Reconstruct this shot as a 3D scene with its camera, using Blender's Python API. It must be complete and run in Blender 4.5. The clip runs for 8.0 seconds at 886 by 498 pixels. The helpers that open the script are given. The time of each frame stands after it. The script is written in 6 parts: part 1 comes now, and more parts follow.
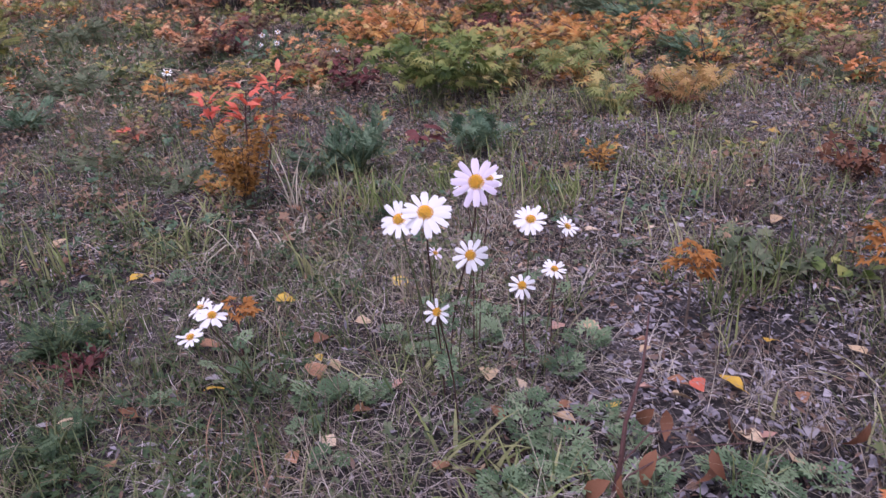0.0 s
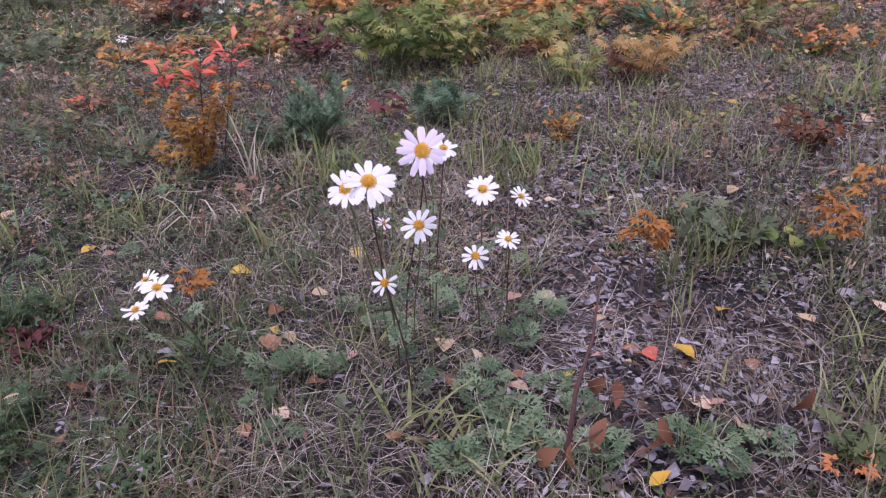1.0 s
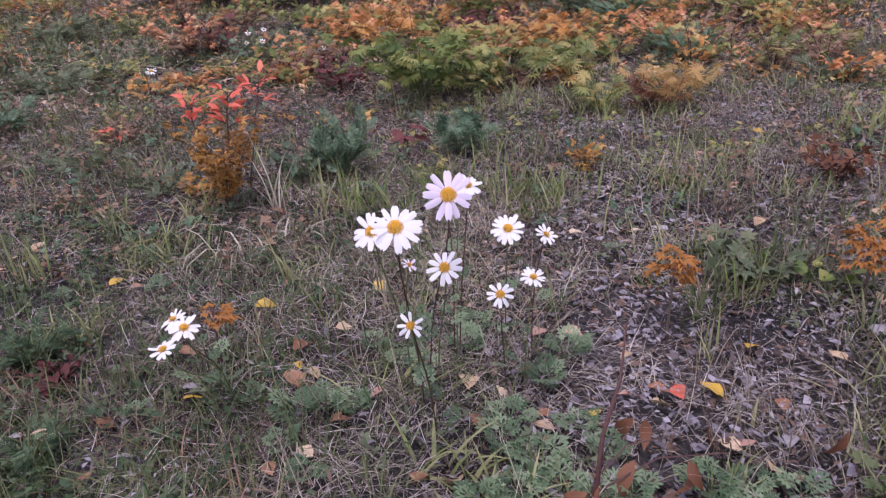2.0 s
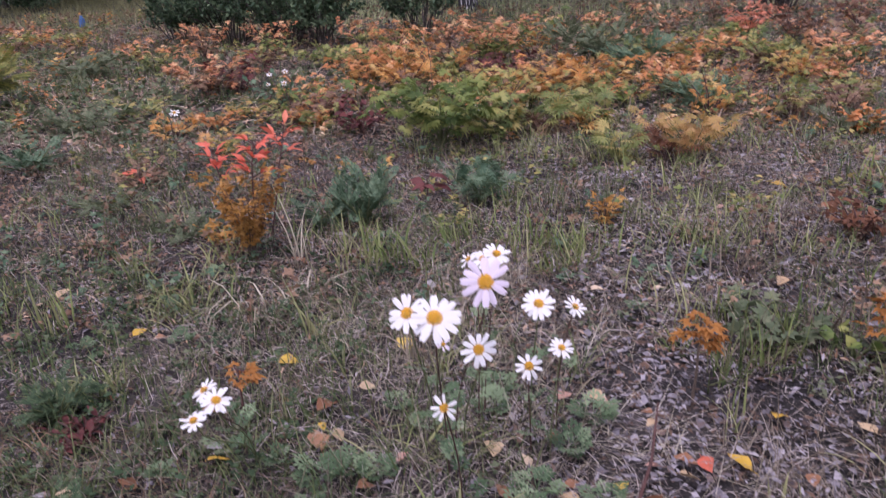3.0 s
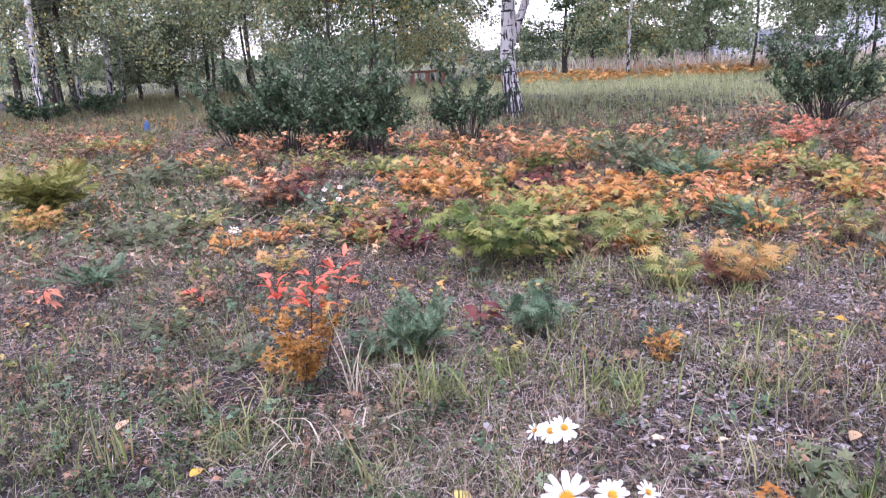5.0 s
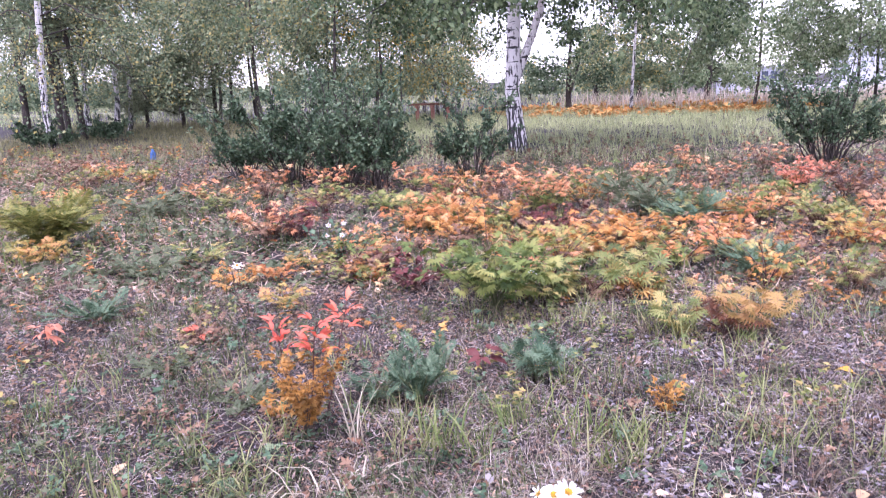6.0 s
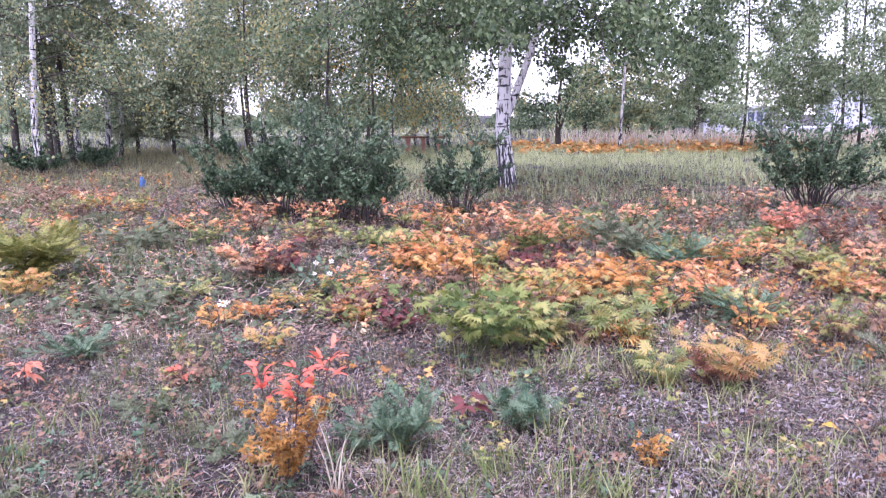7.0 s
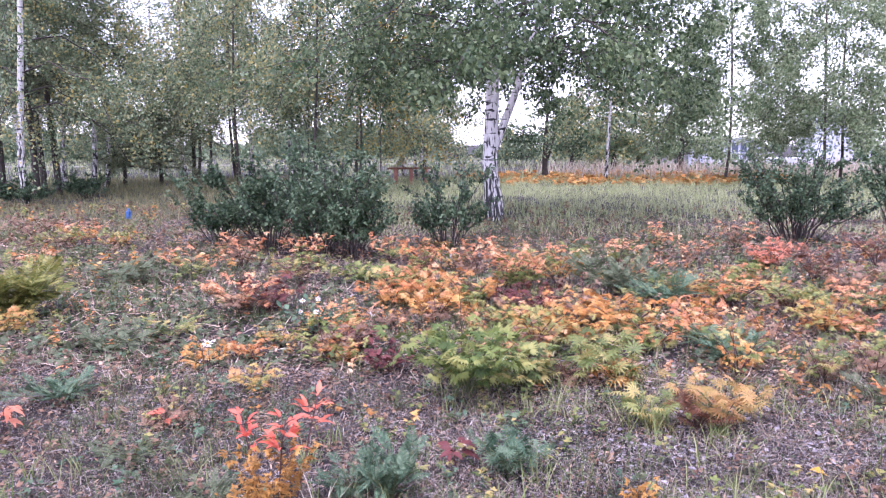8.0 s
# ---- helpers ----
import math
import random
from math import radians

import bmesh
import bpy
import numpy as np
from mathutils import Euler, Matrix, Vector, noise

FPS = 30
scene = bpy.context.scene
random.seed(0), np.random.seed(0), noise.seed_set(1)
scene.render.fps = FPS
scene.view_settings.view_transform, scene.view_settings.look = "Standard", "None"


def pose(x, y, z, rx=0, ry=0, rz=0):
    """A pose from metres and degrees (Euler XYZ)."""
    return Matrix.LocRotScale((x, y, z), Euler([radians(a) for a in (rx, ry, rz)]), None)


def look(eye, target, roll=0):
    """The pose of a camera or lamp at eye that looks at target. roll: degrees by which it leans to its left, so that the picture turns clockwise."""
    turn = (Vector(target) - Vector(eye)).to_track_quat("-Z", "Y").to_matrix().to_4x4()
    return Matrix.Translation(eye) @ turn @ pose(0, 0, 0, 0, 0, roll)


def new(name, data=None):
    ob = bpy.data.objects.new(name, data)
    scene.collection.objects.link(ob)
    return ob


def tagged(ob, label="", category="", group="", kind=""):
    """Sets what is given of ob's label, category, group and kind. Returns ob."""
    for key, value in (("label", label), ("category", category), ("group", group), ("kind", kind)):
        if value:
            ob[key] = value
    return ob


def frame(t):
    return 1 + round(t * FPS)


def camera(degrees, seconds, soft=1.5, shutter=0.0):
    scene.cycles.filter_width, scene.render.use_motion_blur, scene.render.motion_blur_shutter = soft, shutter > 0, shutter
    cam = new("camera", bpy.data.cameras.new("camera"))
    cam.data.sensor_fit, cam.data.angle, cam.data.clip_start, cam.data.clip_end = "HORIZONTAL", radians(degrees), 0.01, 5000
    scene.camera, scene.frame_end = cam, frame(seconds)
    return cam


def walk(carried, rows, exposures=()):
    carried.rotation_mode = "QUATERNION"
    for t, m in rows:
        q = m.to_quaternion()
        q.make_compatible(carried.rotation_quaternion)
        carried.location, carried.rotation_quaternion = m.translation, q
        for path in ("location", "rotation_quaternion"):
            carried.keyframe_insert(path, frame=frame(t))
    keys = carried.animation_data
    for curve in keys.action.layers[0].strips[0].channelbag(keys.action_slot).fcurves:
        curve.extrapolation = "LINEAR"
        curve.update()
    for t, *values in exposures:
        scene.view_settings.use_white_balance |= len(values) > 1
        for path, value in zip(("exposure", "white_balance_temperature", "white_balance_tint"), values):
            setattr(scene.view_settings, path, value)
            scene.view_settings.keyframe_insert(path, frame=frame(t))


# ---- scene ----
cam = camera(62.1, 8.0, 1.2, 0.5)
PATH = [
    (0, (0.138, -0.078, 0.739), (0.086, 1.744, -0.084), -3.7),
    (0.5, (0.152, -0.076, 0.731), (0.138, 1.723, -0.143), -3.2),
    (1, (0.162, -0.071, 0.732), (0.188, 1.717, -0.164), -2.8),
    (1.5, (0.16, -0.068, 0.744), (0.16, 1.733, -0.127), -3.3),
    (2.8, (0.149, -0.045, 0.783), (0.096, 1.797, 0.007), -3.2),
    (3, (0.134, -0.042, 0.807), (0.08, 1.808, 0.049), -3.0),
    (3.5, (0.121, -0.028, 0.842), (0.04, 1.841, 0.136), -2.8),
    (4, (0.109, -0.026, 0.877), (-0.006, 1.865, 0.235), -2.7),
    (4.5, (0.095, -0.018, 0.91), (-0.052, 1.894, 0.343), -2.9),
    (5, (0.097, -0.013, 0.929), (-0.059, 1.912, 0.412), -3.0),
    (6.5, (0.09, 0.005, 0.999), (-0.057, 1.959, 0.599), -1.3),
    (7, (0.094, 0.009, 1.027), (-0.032, 1.973, 0.669), -0.6),
    (7.5, (0.096, 0.021, 1.053), (-0.01, 1.994, 0.741), -0.9),
    (8, (0.097, 0.019, 1.077), (0.004, 1.997, 0.796), -0.4),
]
walk(cam, [(t, look(eye, target, roll)) for t, eye, target, roll in PATH],
     exposures=[(0, 0.76, 5850, 38), (3.5, 0.81, 6050, 33), (4.5, 1.18, 5900, 33), (5, 1.58, 5850, 34), (6.5, 1.91, 5700, 40), (8, 1.83, 5620, 38)])

# ---- world and light: a bright overcast day ----
SUN_EL, SUN_ROT = radians(72), radians(200)
world = bpy.data.worlds.new("overcast_sky")
scene.world = world
world.use_nodes = True
wn = world.node_tree
bg = wn.nodes["Background"]
sky = wn.nodes.new("ShaderNodeTexSky")
sky.sky_type = 'NISHITA'
sky.sun_disc = False
sky.sun_elevation, sky.sun_rotation = SUN_EL, SUN_ROT
sky.air_density, sky.dust_density, sky.ozone_density = 1.0, 0.6, 1.0
haze = wn.nodes.new("ShaderNodeHueSaturation")
haze.inputs["Saturation"].default_value = 0.26
wn.links.new(sky.outputs[0], haze.inputs["Color"])
wn.links.new(haze.outputs[0], bg.inputs[0])
bg.inputs[1].default_value = 0.15
sun_data = bpy.data.lights.new("sun", 'SUN')
sun_data.energy, sun_data.angle, sun_data.color = 1.5, radians(25), (1.0, 0.97, 0.93)
sun = new("sun", sun_data)
sun.matrix_world = look((-1.5, -4.2, 13.8), (0, 0, 0))

# ---- materials ----
def ramp_node(nt, colors):
    r = nt.nodes.new("ShaderNodeValToRGB")
    els = r.color_ramp.elements
    while len(els) < len(colors):
        els.new(0.5)
    for i, c in enumerate(colors):
        els[i].position = i / max(1, len(colors) - 1)
        els[i].color = (*c, 1)
    return r


def leaf_mat(name, colors, rough=0.6, thin=0.3, grain=60.0, by_object=False, drift=5.0):
    """Leaf tissue: tone by piece, blotches on it, a slow drift from plant to plant, some light let through."""
    m = bpy.data.materials.new(name)
    m.use_nodes = True
    nt = m.node_tree
    pb = nt.nodes["Principled BSDF"]
    out = nt.nodes["Material Output"]
    if by_object:
        rnd = nt.nodes.new("ShaderNodeObjectInfo").outputs["Random"]
    else:
        rnd = nt.nodes.new("ShaderNodeNewGeometry").outputs["Random Per Island"]
    tc = nt.nodes.new("ShaderNodeTexCoord")
    nz = nt.nodes.new("ShaderNodeTexNoise")
    nz.inputs["Scale"].default_value = grain
    nz.inputs["Detail"].default_value = 4
    nt.links.new(tc.outputs["Object"], nz.inputs["Vector"])
    mx = nt.nodes.new("ShaderNodeMath")
    mx.operation = 'MULTIPLY_ADD'
    mx.inputs[1].default_value, mx.inputs[2].default_value = 0.75, -0.2
    nt.links.new(nz.outputs[0], mx.inputs[0])
    ad = nt.nodes.new("ShaderNodeMath")
    ad.operation = 'ADD'
    ad.use_clamp = True
    sc = nt.nodes.new("ShaderNodeMath")
    sc.operation = 'MULTIPLY'
    sc.inputs[1].default_value = 0.85
    nt.links.new(rnd, sc.inputs[0])
    nt.links.new(sc.outputs[0], ad.inputs[0])
    nt.links.new(mx.outputs[0], ad.inputs[1])
    wide = nt.nodes.new("ShaderNodeTexNoise")
    wide.inputs["Scale"].default_value, wide.inputs["Detail"].default_value = drift, 2
    place = nt.nodes.new("ShaderNodeNewGeometry")
    nt.links.new(place.outputs["Position"], wide.inputs["Vector"])
    dr = nt.nodes.new("ShaderNodeMath")
    dr.operation = 'MULTIPLY_ADD'
    dr.inputs[1].default_value, dr.inputs[2].default_value = 0.9, -0.45
    nt.links.new(wide.outputs[0], dr.inputs[0])
    sm = nt.nodes.new("ShaderNodeMath")
    sm.operation = 'ADD'
    sm.use_clamp = True
    nt.links.new(ad.outputs[0], sm.inputs[0])
    nt.links.new(dr.outputs[0], sm.inputs[1])
    r = ramp_node(nt, colors)
    nt.links.new(sm.outputs[0], r.inputs[0])
    nt.links.new(r.outputs[0], pb.inputs["Base Color"])
    pb.inputs["Roughness"].default_value = rough
    pb.inputs["Specular IOR Level"].default_value = 0.3
    bp = nt.nodes.new("ShaderNodeBump")
    bp.inputs["Strength"].default_value = 0.25
    bp.inputs["Distance"].default_value = 0.002
    nt.links.new(nz.outputs[0], bp.inputs["Height"])
    nt.links.new(bp.outputs[0], pb.inputs["Normal"])
    if thin > 0:
        tr = nt.nodes.new("ShaderNodeBsdfTranslucent")
        nt.links.new(r.outputs[0], tr.inputs[0])
        mix = nt.nodes.new("ShaderNodeMixShader")
        mix.inputs[0].default_value = thin
        nt.links.new(pb.outputs[0], mix.inputs[1])
        nt.links.new(tr.outputs[0], mix.inputs[2])
        nt.links.new(mix.outputs[0], out.inputs[0])
    return m


def surf_mat(name, colors, scale=4.0, rough=0.8, bump=0.4, fine=60.0, stretch=(1, 1, 1), dist=0.01):
    """A rough surface whose colour varies at two scales."""
    m = bpy.data.materials.new(name)
    m.use_nodes = True
    nt = m.node_tree
    pb = nt.nodes["Principled BSDF"]
    tc = nt.nodes.new("ShaderNodeTexCoord")
    mp = nt.nodes.new("ShaderNodeMapping")
    mp.inputs["Scale"].default_value = stretch
    nt.links.new(tc.outputs["Object"], mp.inputs[0])
    a = nt.nodes.new("ShaderNodeTexNoise")
    a.inputs["Scale"].default_value, a.inputs["Detail"].default_value = scale, 6
    b = nt.nodes.new("ShaderNodeTexNoise")
    b.inputs["Scale"].default_value, b.inputs["Detail"].default_value = fine, 6
    for n in (a, b):
        nt.links.new(mp.outputs[0], n.inputs["Vector"])
    mx = nt.nodes.new("ShaderNodeMix")
    mx.data_type = 'FLOAT'
    mx.inputs[0].default_value = 0.5
    nt.links.new(a.outputs[0], mx.inputs[2])
    nt.links.new(b.outputs[0], mx.inputs[3])
    mr = nt.nodes.new("ShaderNodeMapRange")
    mr.inputs[1].default_value, mr.inputs[2].default_value = 0.32, 0.68
    nt.links.new(mx.outputs[0], mr.inputs[0])
    r = ramp_node(nt, colors)
    nt.links.new(mr.outputs[0], r.inputs[0])
    nt.links.new(r.outputs[0], pb.inputs["Base Color"])
    pb.inputs["Roughness"].default_value = rough
    bp = nt.nodes.new("ShaderNodeBump")
    bp.inputs["Strength"].default_value, bp.inputs["Distance"].default_value = bump, dist
    nt.links.new(b.outputs[0], bp.inputs["Height"])
    nt.links.new(bp.outputs[0], pb.inputs["Normal"])
    return m


def birch_bark_mat():
    """White bark with dark cross marks, and black cracked bark near the foot."""
    m = bpy.data.materials.new("birch_bark")
    m.use_nodes = True
    nt = m.node_tree
    pb = nt.nodes["Principled BSDF"]
    tc = nt.nodes.new("ShaderNodeTexCoord")
    mp = nt.nodes.new("ShaderNodeMapping")
    mp.inputs["Scale"].default_value = (3, 3, 16)
    nt.links.new(tc.outputs["Object"], mp.inputs[0])
    marks = nt.nodes.new("ShaderNodeTexNoise")
    marks.inputs["Scale"].default_value, marks.inputs["Detail"].default_value = 1.6, 3
    nt.links.new(mp.outputs[0], marks.inputs["Vector"])
    mp2 = nt.nodes.new("ShaderNodeMapping")
    mp2.inputs["Scale"].default_value = (26, 26, 4.5)
    nt.links.new(tc.outputs["Object"], mp2.inputs[0])
    crack = nt.nodes.new("ShaderNodeTexNoise")
    crack.inputs["Scale"].default_value, crack.inputs["Detail"].default_value = 1.3, 5
    nt.links.new(mp2.outputs[0], crack.inputs["Vector"])
    sep = nt.nodes.new("ShaderNodeSeparateXYZ")
    nt.links.new(tc.outputs["Object"], sep.inputs[0])
    low = nt.nodes.new("ShaderNodeMapRange")
    low.inputs[1].default_value, low.inputs[2].default_value = 0.0, 2.1
    low.inputs[3].default_value, low.inputs[4].default_value = 0.06, -0.15
    nt.links.new(sep.outputs[2], low.inputs[0])
    ad = nt.nodes.new("ShaderNodeMath")
    nt.links.new(crack.outputs[0], ad.inputs[0])
    nt.links.new(low.outputs[0], ad.inputs[1])
    s1 = nt.nodes.new("ShaderNodeMapRange")
    s1.inputs[1].default_value, s1.inputs[2].default_value = 0.47, 0.53
    nt.links.new(ad.outputs[0], s1.inputs[0])
    s2 = nt.nodes.new("ShaderNodeMapRange")
    s2.inputs[1].default_value, s2.inputs[2].default_value = 0.605, 0.64
    nt.links.new(marks.outputs[0], s2.inputs[0])
    mxm = nt.nodes.new("ShaderNodeMath")
    mxm.operation = 'MAXIMUM'
    nt.links.new(s1.outputs[0], mxm.inputs[0])
    nt.links.new(s2.outputs[0], mxm.inputs[1])
    r = ramp_node(nt, [(0.62, 0.59, 0.58), (0.03, 0.028, 0.03)])
    nt.links.new(mxm.outputs[0], r.inputs[0])
    nt.links.new(r.outputs[0], pb.inputs["Base Color"])
    pb.inputs["Roughness"].default_value = 0.75
    bp = nt.nodes.new("ShaderNodeBump")
    bp.inputs["Strength"].default_value, bp.inputs["Distance"].default_value = 0.6, 0.02
    bp.invert = True
    nt.links.new(mxm.outputs[0], bp.inputs["Height"])
    nt.links.new(bp.outputs[0], pb.inputs["Normal"])
    return m


# soil taken down to near-black: the shade between grass blades is in its colour
M_SHADED_SOIL = surf_mat("soil", [(0.005, 0.004, 0.004), (0.019, 0.0155, 0.0155), (0.075, 0.063, 0.063)], 3.0, 0.95, 0.8, 90.0)
M_ROAD = surf_mat("pale_gravel", [(0.12, 0.12, 0.09), (0.20, 0.19, 0.16)], 2.0, 0.95, 0.5, 30.0)
M_LITTER = leaf_mat("dead_grass", [(0.008, 0.005, 0.005), (0.05, 0.035, 0.031), (0.18, 0.142, 0.128), (0.36, 0.305, 0.285), (0.53, 0.465, 0.43)], 0.85, 0.1)
M_TANGRASS = leaf_mat("tan_dead_grass", [(0.022, 0.014, 0.011), (0.112, 0.072, 0.053), (0.265, 0.188, 0.143), (0.43, 0.33, 0.257), (0.57, 0.465, 0.37)], 0.85, 0.1)
M_CRUMB = leaf_mat("tan_leaf_crumbs", [(0.022, 0.014, 0.011), (0.13, 0.075, 0.052), (0.31, 0.175, 0.112), (0.245, 0.20, 0.19), (0.50, 0.345, 0.235)], 0.8, 0.05)
M_STRAW = leaf_mat("straw", [(0.045, 0.034, 0.024), (0.13, 0.10, 0.072), (0.30, 0.25, 0.185)], 0.7, 0.2)
M_GRASS = leaf_mat("grass_green", [(0.035, 0.06, 0.02), (0.08, 0.115, 0.04), (0.17, 0.18, 0.08)], 0.55, 0.3)
M_GRASS_B = leaf_mat("grass_bright", [(0.065, 0.105, 0.028), (0.135, 0.19, 0.055), (0.24, 0.275, 0.10)], 0.55, 0.35)
# browner field grass before the grove, with the trees' shade put into its colour
M_SHADED_FIELD = leaf_mat("shaded_brown_field_grass", [(0.12, 0.125, 0.055), (0.19, 0.19, 0.09), (0.30, 0.275, 0.145)], 0.7, 0.25)
M_GRASS_L = leaf_mat("grass_light", [(0.14, 0.185, 0.055), (0.245, 0.285, 0.105), (0.37, 0.36, 0.18)], 0.55, 0.35)
M_FIELD = leaf_mat("field_grass", [(0.25, 0.29, 0.13), (0.35, 0.395, 0.185), (0.47, 0.48, 0.26)], 0.7, 0.25)
M_PLUME = leaf_mat("reed_heads", [(0.30, 0.23, 0.17), (0.46, 0.38, 0.30), (0.6, 0.52, 0.42)], 0.8, 0.3)
M_HERB = leaf_mat("herb_greygreen", [(0.055, 0.075, 0.038), (0.10, 0.13, 0.07), (0.17, 0.19, 0.11)], 0.7, 0.25)
M_ROSETTE = leaf_mat("rosette_green", [(0.042, 0.082, 0.038), (0.10, 0.165, 0.082), (0.22, 0.295, 0.165)], 0.55, 0.25, 80.0, True)
M_DEEPHERB = leaf_mat("deep_green_herb", [(0.016, 0.036, 0.016), (0.042, 0.078, 0.034), (0.09, 0.135, 0.065)], 0.65, 0.2)
M_TANSY = leaf_mat("blue_green_leaf", [(0.03, 0.064, 0.036), (0.074, 0.135, 0.076), (0.155, 0.22, 0.13)], 0.65, 0.2)
M_FERN = leaf_mat("yellow_green_leaf", [(0.05, 0.085, 0.028), (0.13, 0.175, 0.05), (0.25, 0.27, 0.085), (0.46, 0.36, 0.13)], 0.55, 0.3)
M_OLIVE = leaf_mat("olive_yellow_leaf", [(0.04, 0.062, 0.016), (0.11, 0.135, 0.032), (0.20, 0.215, 0.055), (0.32, 0.28, 0.085)], 0.55, 0.3)
M_OCHREYELLOW = leaf_mat("ochre_yellow_leaf", [(0.13, 0.115, 0.035), (0.28, 0.205, 0.06), (0.40, 0.255, 0.08), (0.48, 0.27, 0.115)], 0.55, 0.3)
M_OCHRE = leaf_mat("ochre_leaf", [(0.13, 0.075, 0.022), (0.33, 0.17, 0.042), (0.50, 0.25, 0.06), (0.58, 0.34, 0.11)], 0.55, 0.3)
M_GREENFERN = leaf_mat("green_fern_leaf", [(0.032, 0.06, 0.016), (0.09, 0.138, 0.035), (0.18, 0.228, 0.058), (0.33, 0.32, 0.10)], 0.55, 0.3)
M_PALE = leaf_mat("pale_dry_blade", [(0.20, 0.165, 0.11), (0.33, 0.29, 0.21), (0.50, 0.45, 0.36)], 0.7, 0.2)
M_YELLOW = leaf_mat("yellow_leaf", [(0.14, 0.16, 0.045), (0.32, 0.28, 0.08), (0.48, 0.34, 0.10), (0.5, 0.25, 0.09)], 0.55, 0.3)
M_ORANGE = leaf_mat("orange_leaf", [(0.12, 0.08, 0.035), (0.33, 0.18, 0.06), (0.52, 0.21, 0.07), (0.63, 0.25, 0.095), (0.66, 0.39, 0.18)], 0.55, 0.3)
M_RUST = leaf_mat("rusty_orange_leaf", [(0.10, 0.04, 0.014), (0.27, 0.105, 0.028), (0.42, 0.18, 0.045), (0.52, 0.27, 0.08)], 0.55, 0.3)
M_AMBER = leaf_mat("amber_leaf", [(0.12, 0.075, 0.03), (0.32, 0.16, 0.045), (0.50, 0.21, 0.055), (0.58, 0.29, 0.075), (0.62, 0.42, 0.16)], 0.55, 0.3)
M_SALMON = leaf_mat("salmon_leaf", [(0.14, 0.085, 0.042), (0.36, 0.18, 0.08), (0.58, 0.235, 0.11), (0.65, 0.305, 0.15), (0.69, 0.47, 0.25)], 0.55, 0.3)
M_RED = leaf_mat("scarlet_leaf", [(0.24, 0.025, 0.022), (0.56, 0.07, 0.05), (0.70, 0.16, 0.10), (0.72, 0.30, 0.17)], 0.5, 0.3)
M_CORAL = leaf_mat("coral_leaf", [(0.42, 0.15, 0.085), (0.62, 0.215, 0.125), (0.70, 0.33, 0.21)], 0.55, 0.3)
M_MAROON = leaf_mat("maroon_leaf", [(0.04, 0.012, 0.012), (0.09, 0.025, 0.025), (0.17, 0.05, 0.045)], 0.55, 0.2)
M_BROWN = leaf_mat("withered_brown_leaf", [(0.05, 0.02, 0.012), (0.125, 0.05, 0.026), (0.23, 0.105, 0.055)], 0.65, 0.15)
M_LEAFLITTER = leaf_mat("leaf_litter", [(0.010, 0.008, 0.008), (0.04, 0.032, 0.034), (0.15, 0.09, 0.06), (0.115, 0.102, 0.115), (0.20, 0.182, 0.205), (0.34, 0.31, 0.335)], 0.8, 0.05)
M_DRYHERB = leaf_mat("dry_purple_herb", [(0.085, 0.045, 0.032), (0.19, 0.11, 0.07), (0.31, 0.20, 0.13)], 0.8, 0.15)
M_BUSH = leaf_mat("shrub_leaf", [(0.018, 0.04, 0.021), (0.06, 0.108, 0.056), (0.165, 0.225, 0.125)], 0.55, 0.25, drift=1.2)
M_BIRCH = leaf_mat("birch_leaf", [(0.05, 0.08, 0.045), (0.125, 0.18, 0.10), (0.26, 0.315, 0.19)], 0.45, 0.4, drift=1.2)
M_BIRCH_DEEP = leaf_mat("deep_green_birch_leaf", [(0.024, 0.045, 0.022), (0.07, 0.115, 0.05), (0.20, 0.255, 0.12)], 0.42, 0.35, drift=1.2)
M_BIRCH_T = leaf_mat("turning_birch_leaf", [(0.04, 0.068, 0.038), (0.10, 0.15, 0.082), (0.17, 0.235, 0.13), (0.25, 0.32, 0.18), (0.35, 0.40, 0.235), (0.52, 0.43, 0.15)], 0.5, 0.45, drift=0.8)
M_GOLD = leaf_mat("golden_birch_leaf", [(0.4, 0.25, 0.03), (0.6, 0.4, 0.06)], 0.5, 0.35)
M_POPLAR = leaf_mat("poplar_leaf", [(0.07, 0.115, 0.052), (0.18, 0.245, 0.125), (0.36, 0.41, 0.235)], 0.5, 0.4, drift=1.2)
M_PINE = leaf_mat("pine_needles", [(0.08, 0.11, 0.06), (0.18, 0.22, 0.125), (0.30, 0.33, 0.19)], 0.6, 0.3)
M_STEM = surf_mat("herb_stem", [(0.07, 0.05, 0.04), (0.14, 0.10, 0.07)], 30.0, 0.7, 0.3, 200.0)
M_REDSTEM = surf_mat("red_stem", [(0.045, 0.018, 0.016), (0.10, 0.04, 0.034)], 20.0, 0.6, 0.3, 200.0)
M_GREENSTEM = surf_mat("green_stem", [(0.07, 0.09, 0.03), (0.15, 0.17, 0.07)], 20.0, 0.6, 0.3, 200.0)
M_BARK = surf_mat("dark_bark", [(0.018, 0.014, 0.012), (0.06, 0.048, 0.042), (0.12, 0.10, 0.09)], 6.0, 0.9, 0.9, 40.0, (1, 1, 0.25), 0.02)
M_BIRCHBARK = birch_bark_mat()
M_PETAL = leaf_mat("white_petal", [(0.80, 0.79, 0.82), (0.88, 0.87, 0.89)], 0.6, 0.35, 200.0)
M_PINKPETAL = leaf_mat("lilac_petal", [(0.72, 0.58, 0.76), (0.84, 0.78, 0.87)], 0.6, 0.35, 120.0)
M_DISC = surf_mat("flower_disc", [(0.40, 0.16, 0.005), (0.62, 0.30, 0.01), (0.74, 0.42, 0.03)], 120.0, 0.8, 0.5, 700.0, (1, 1, 1), 0.001)
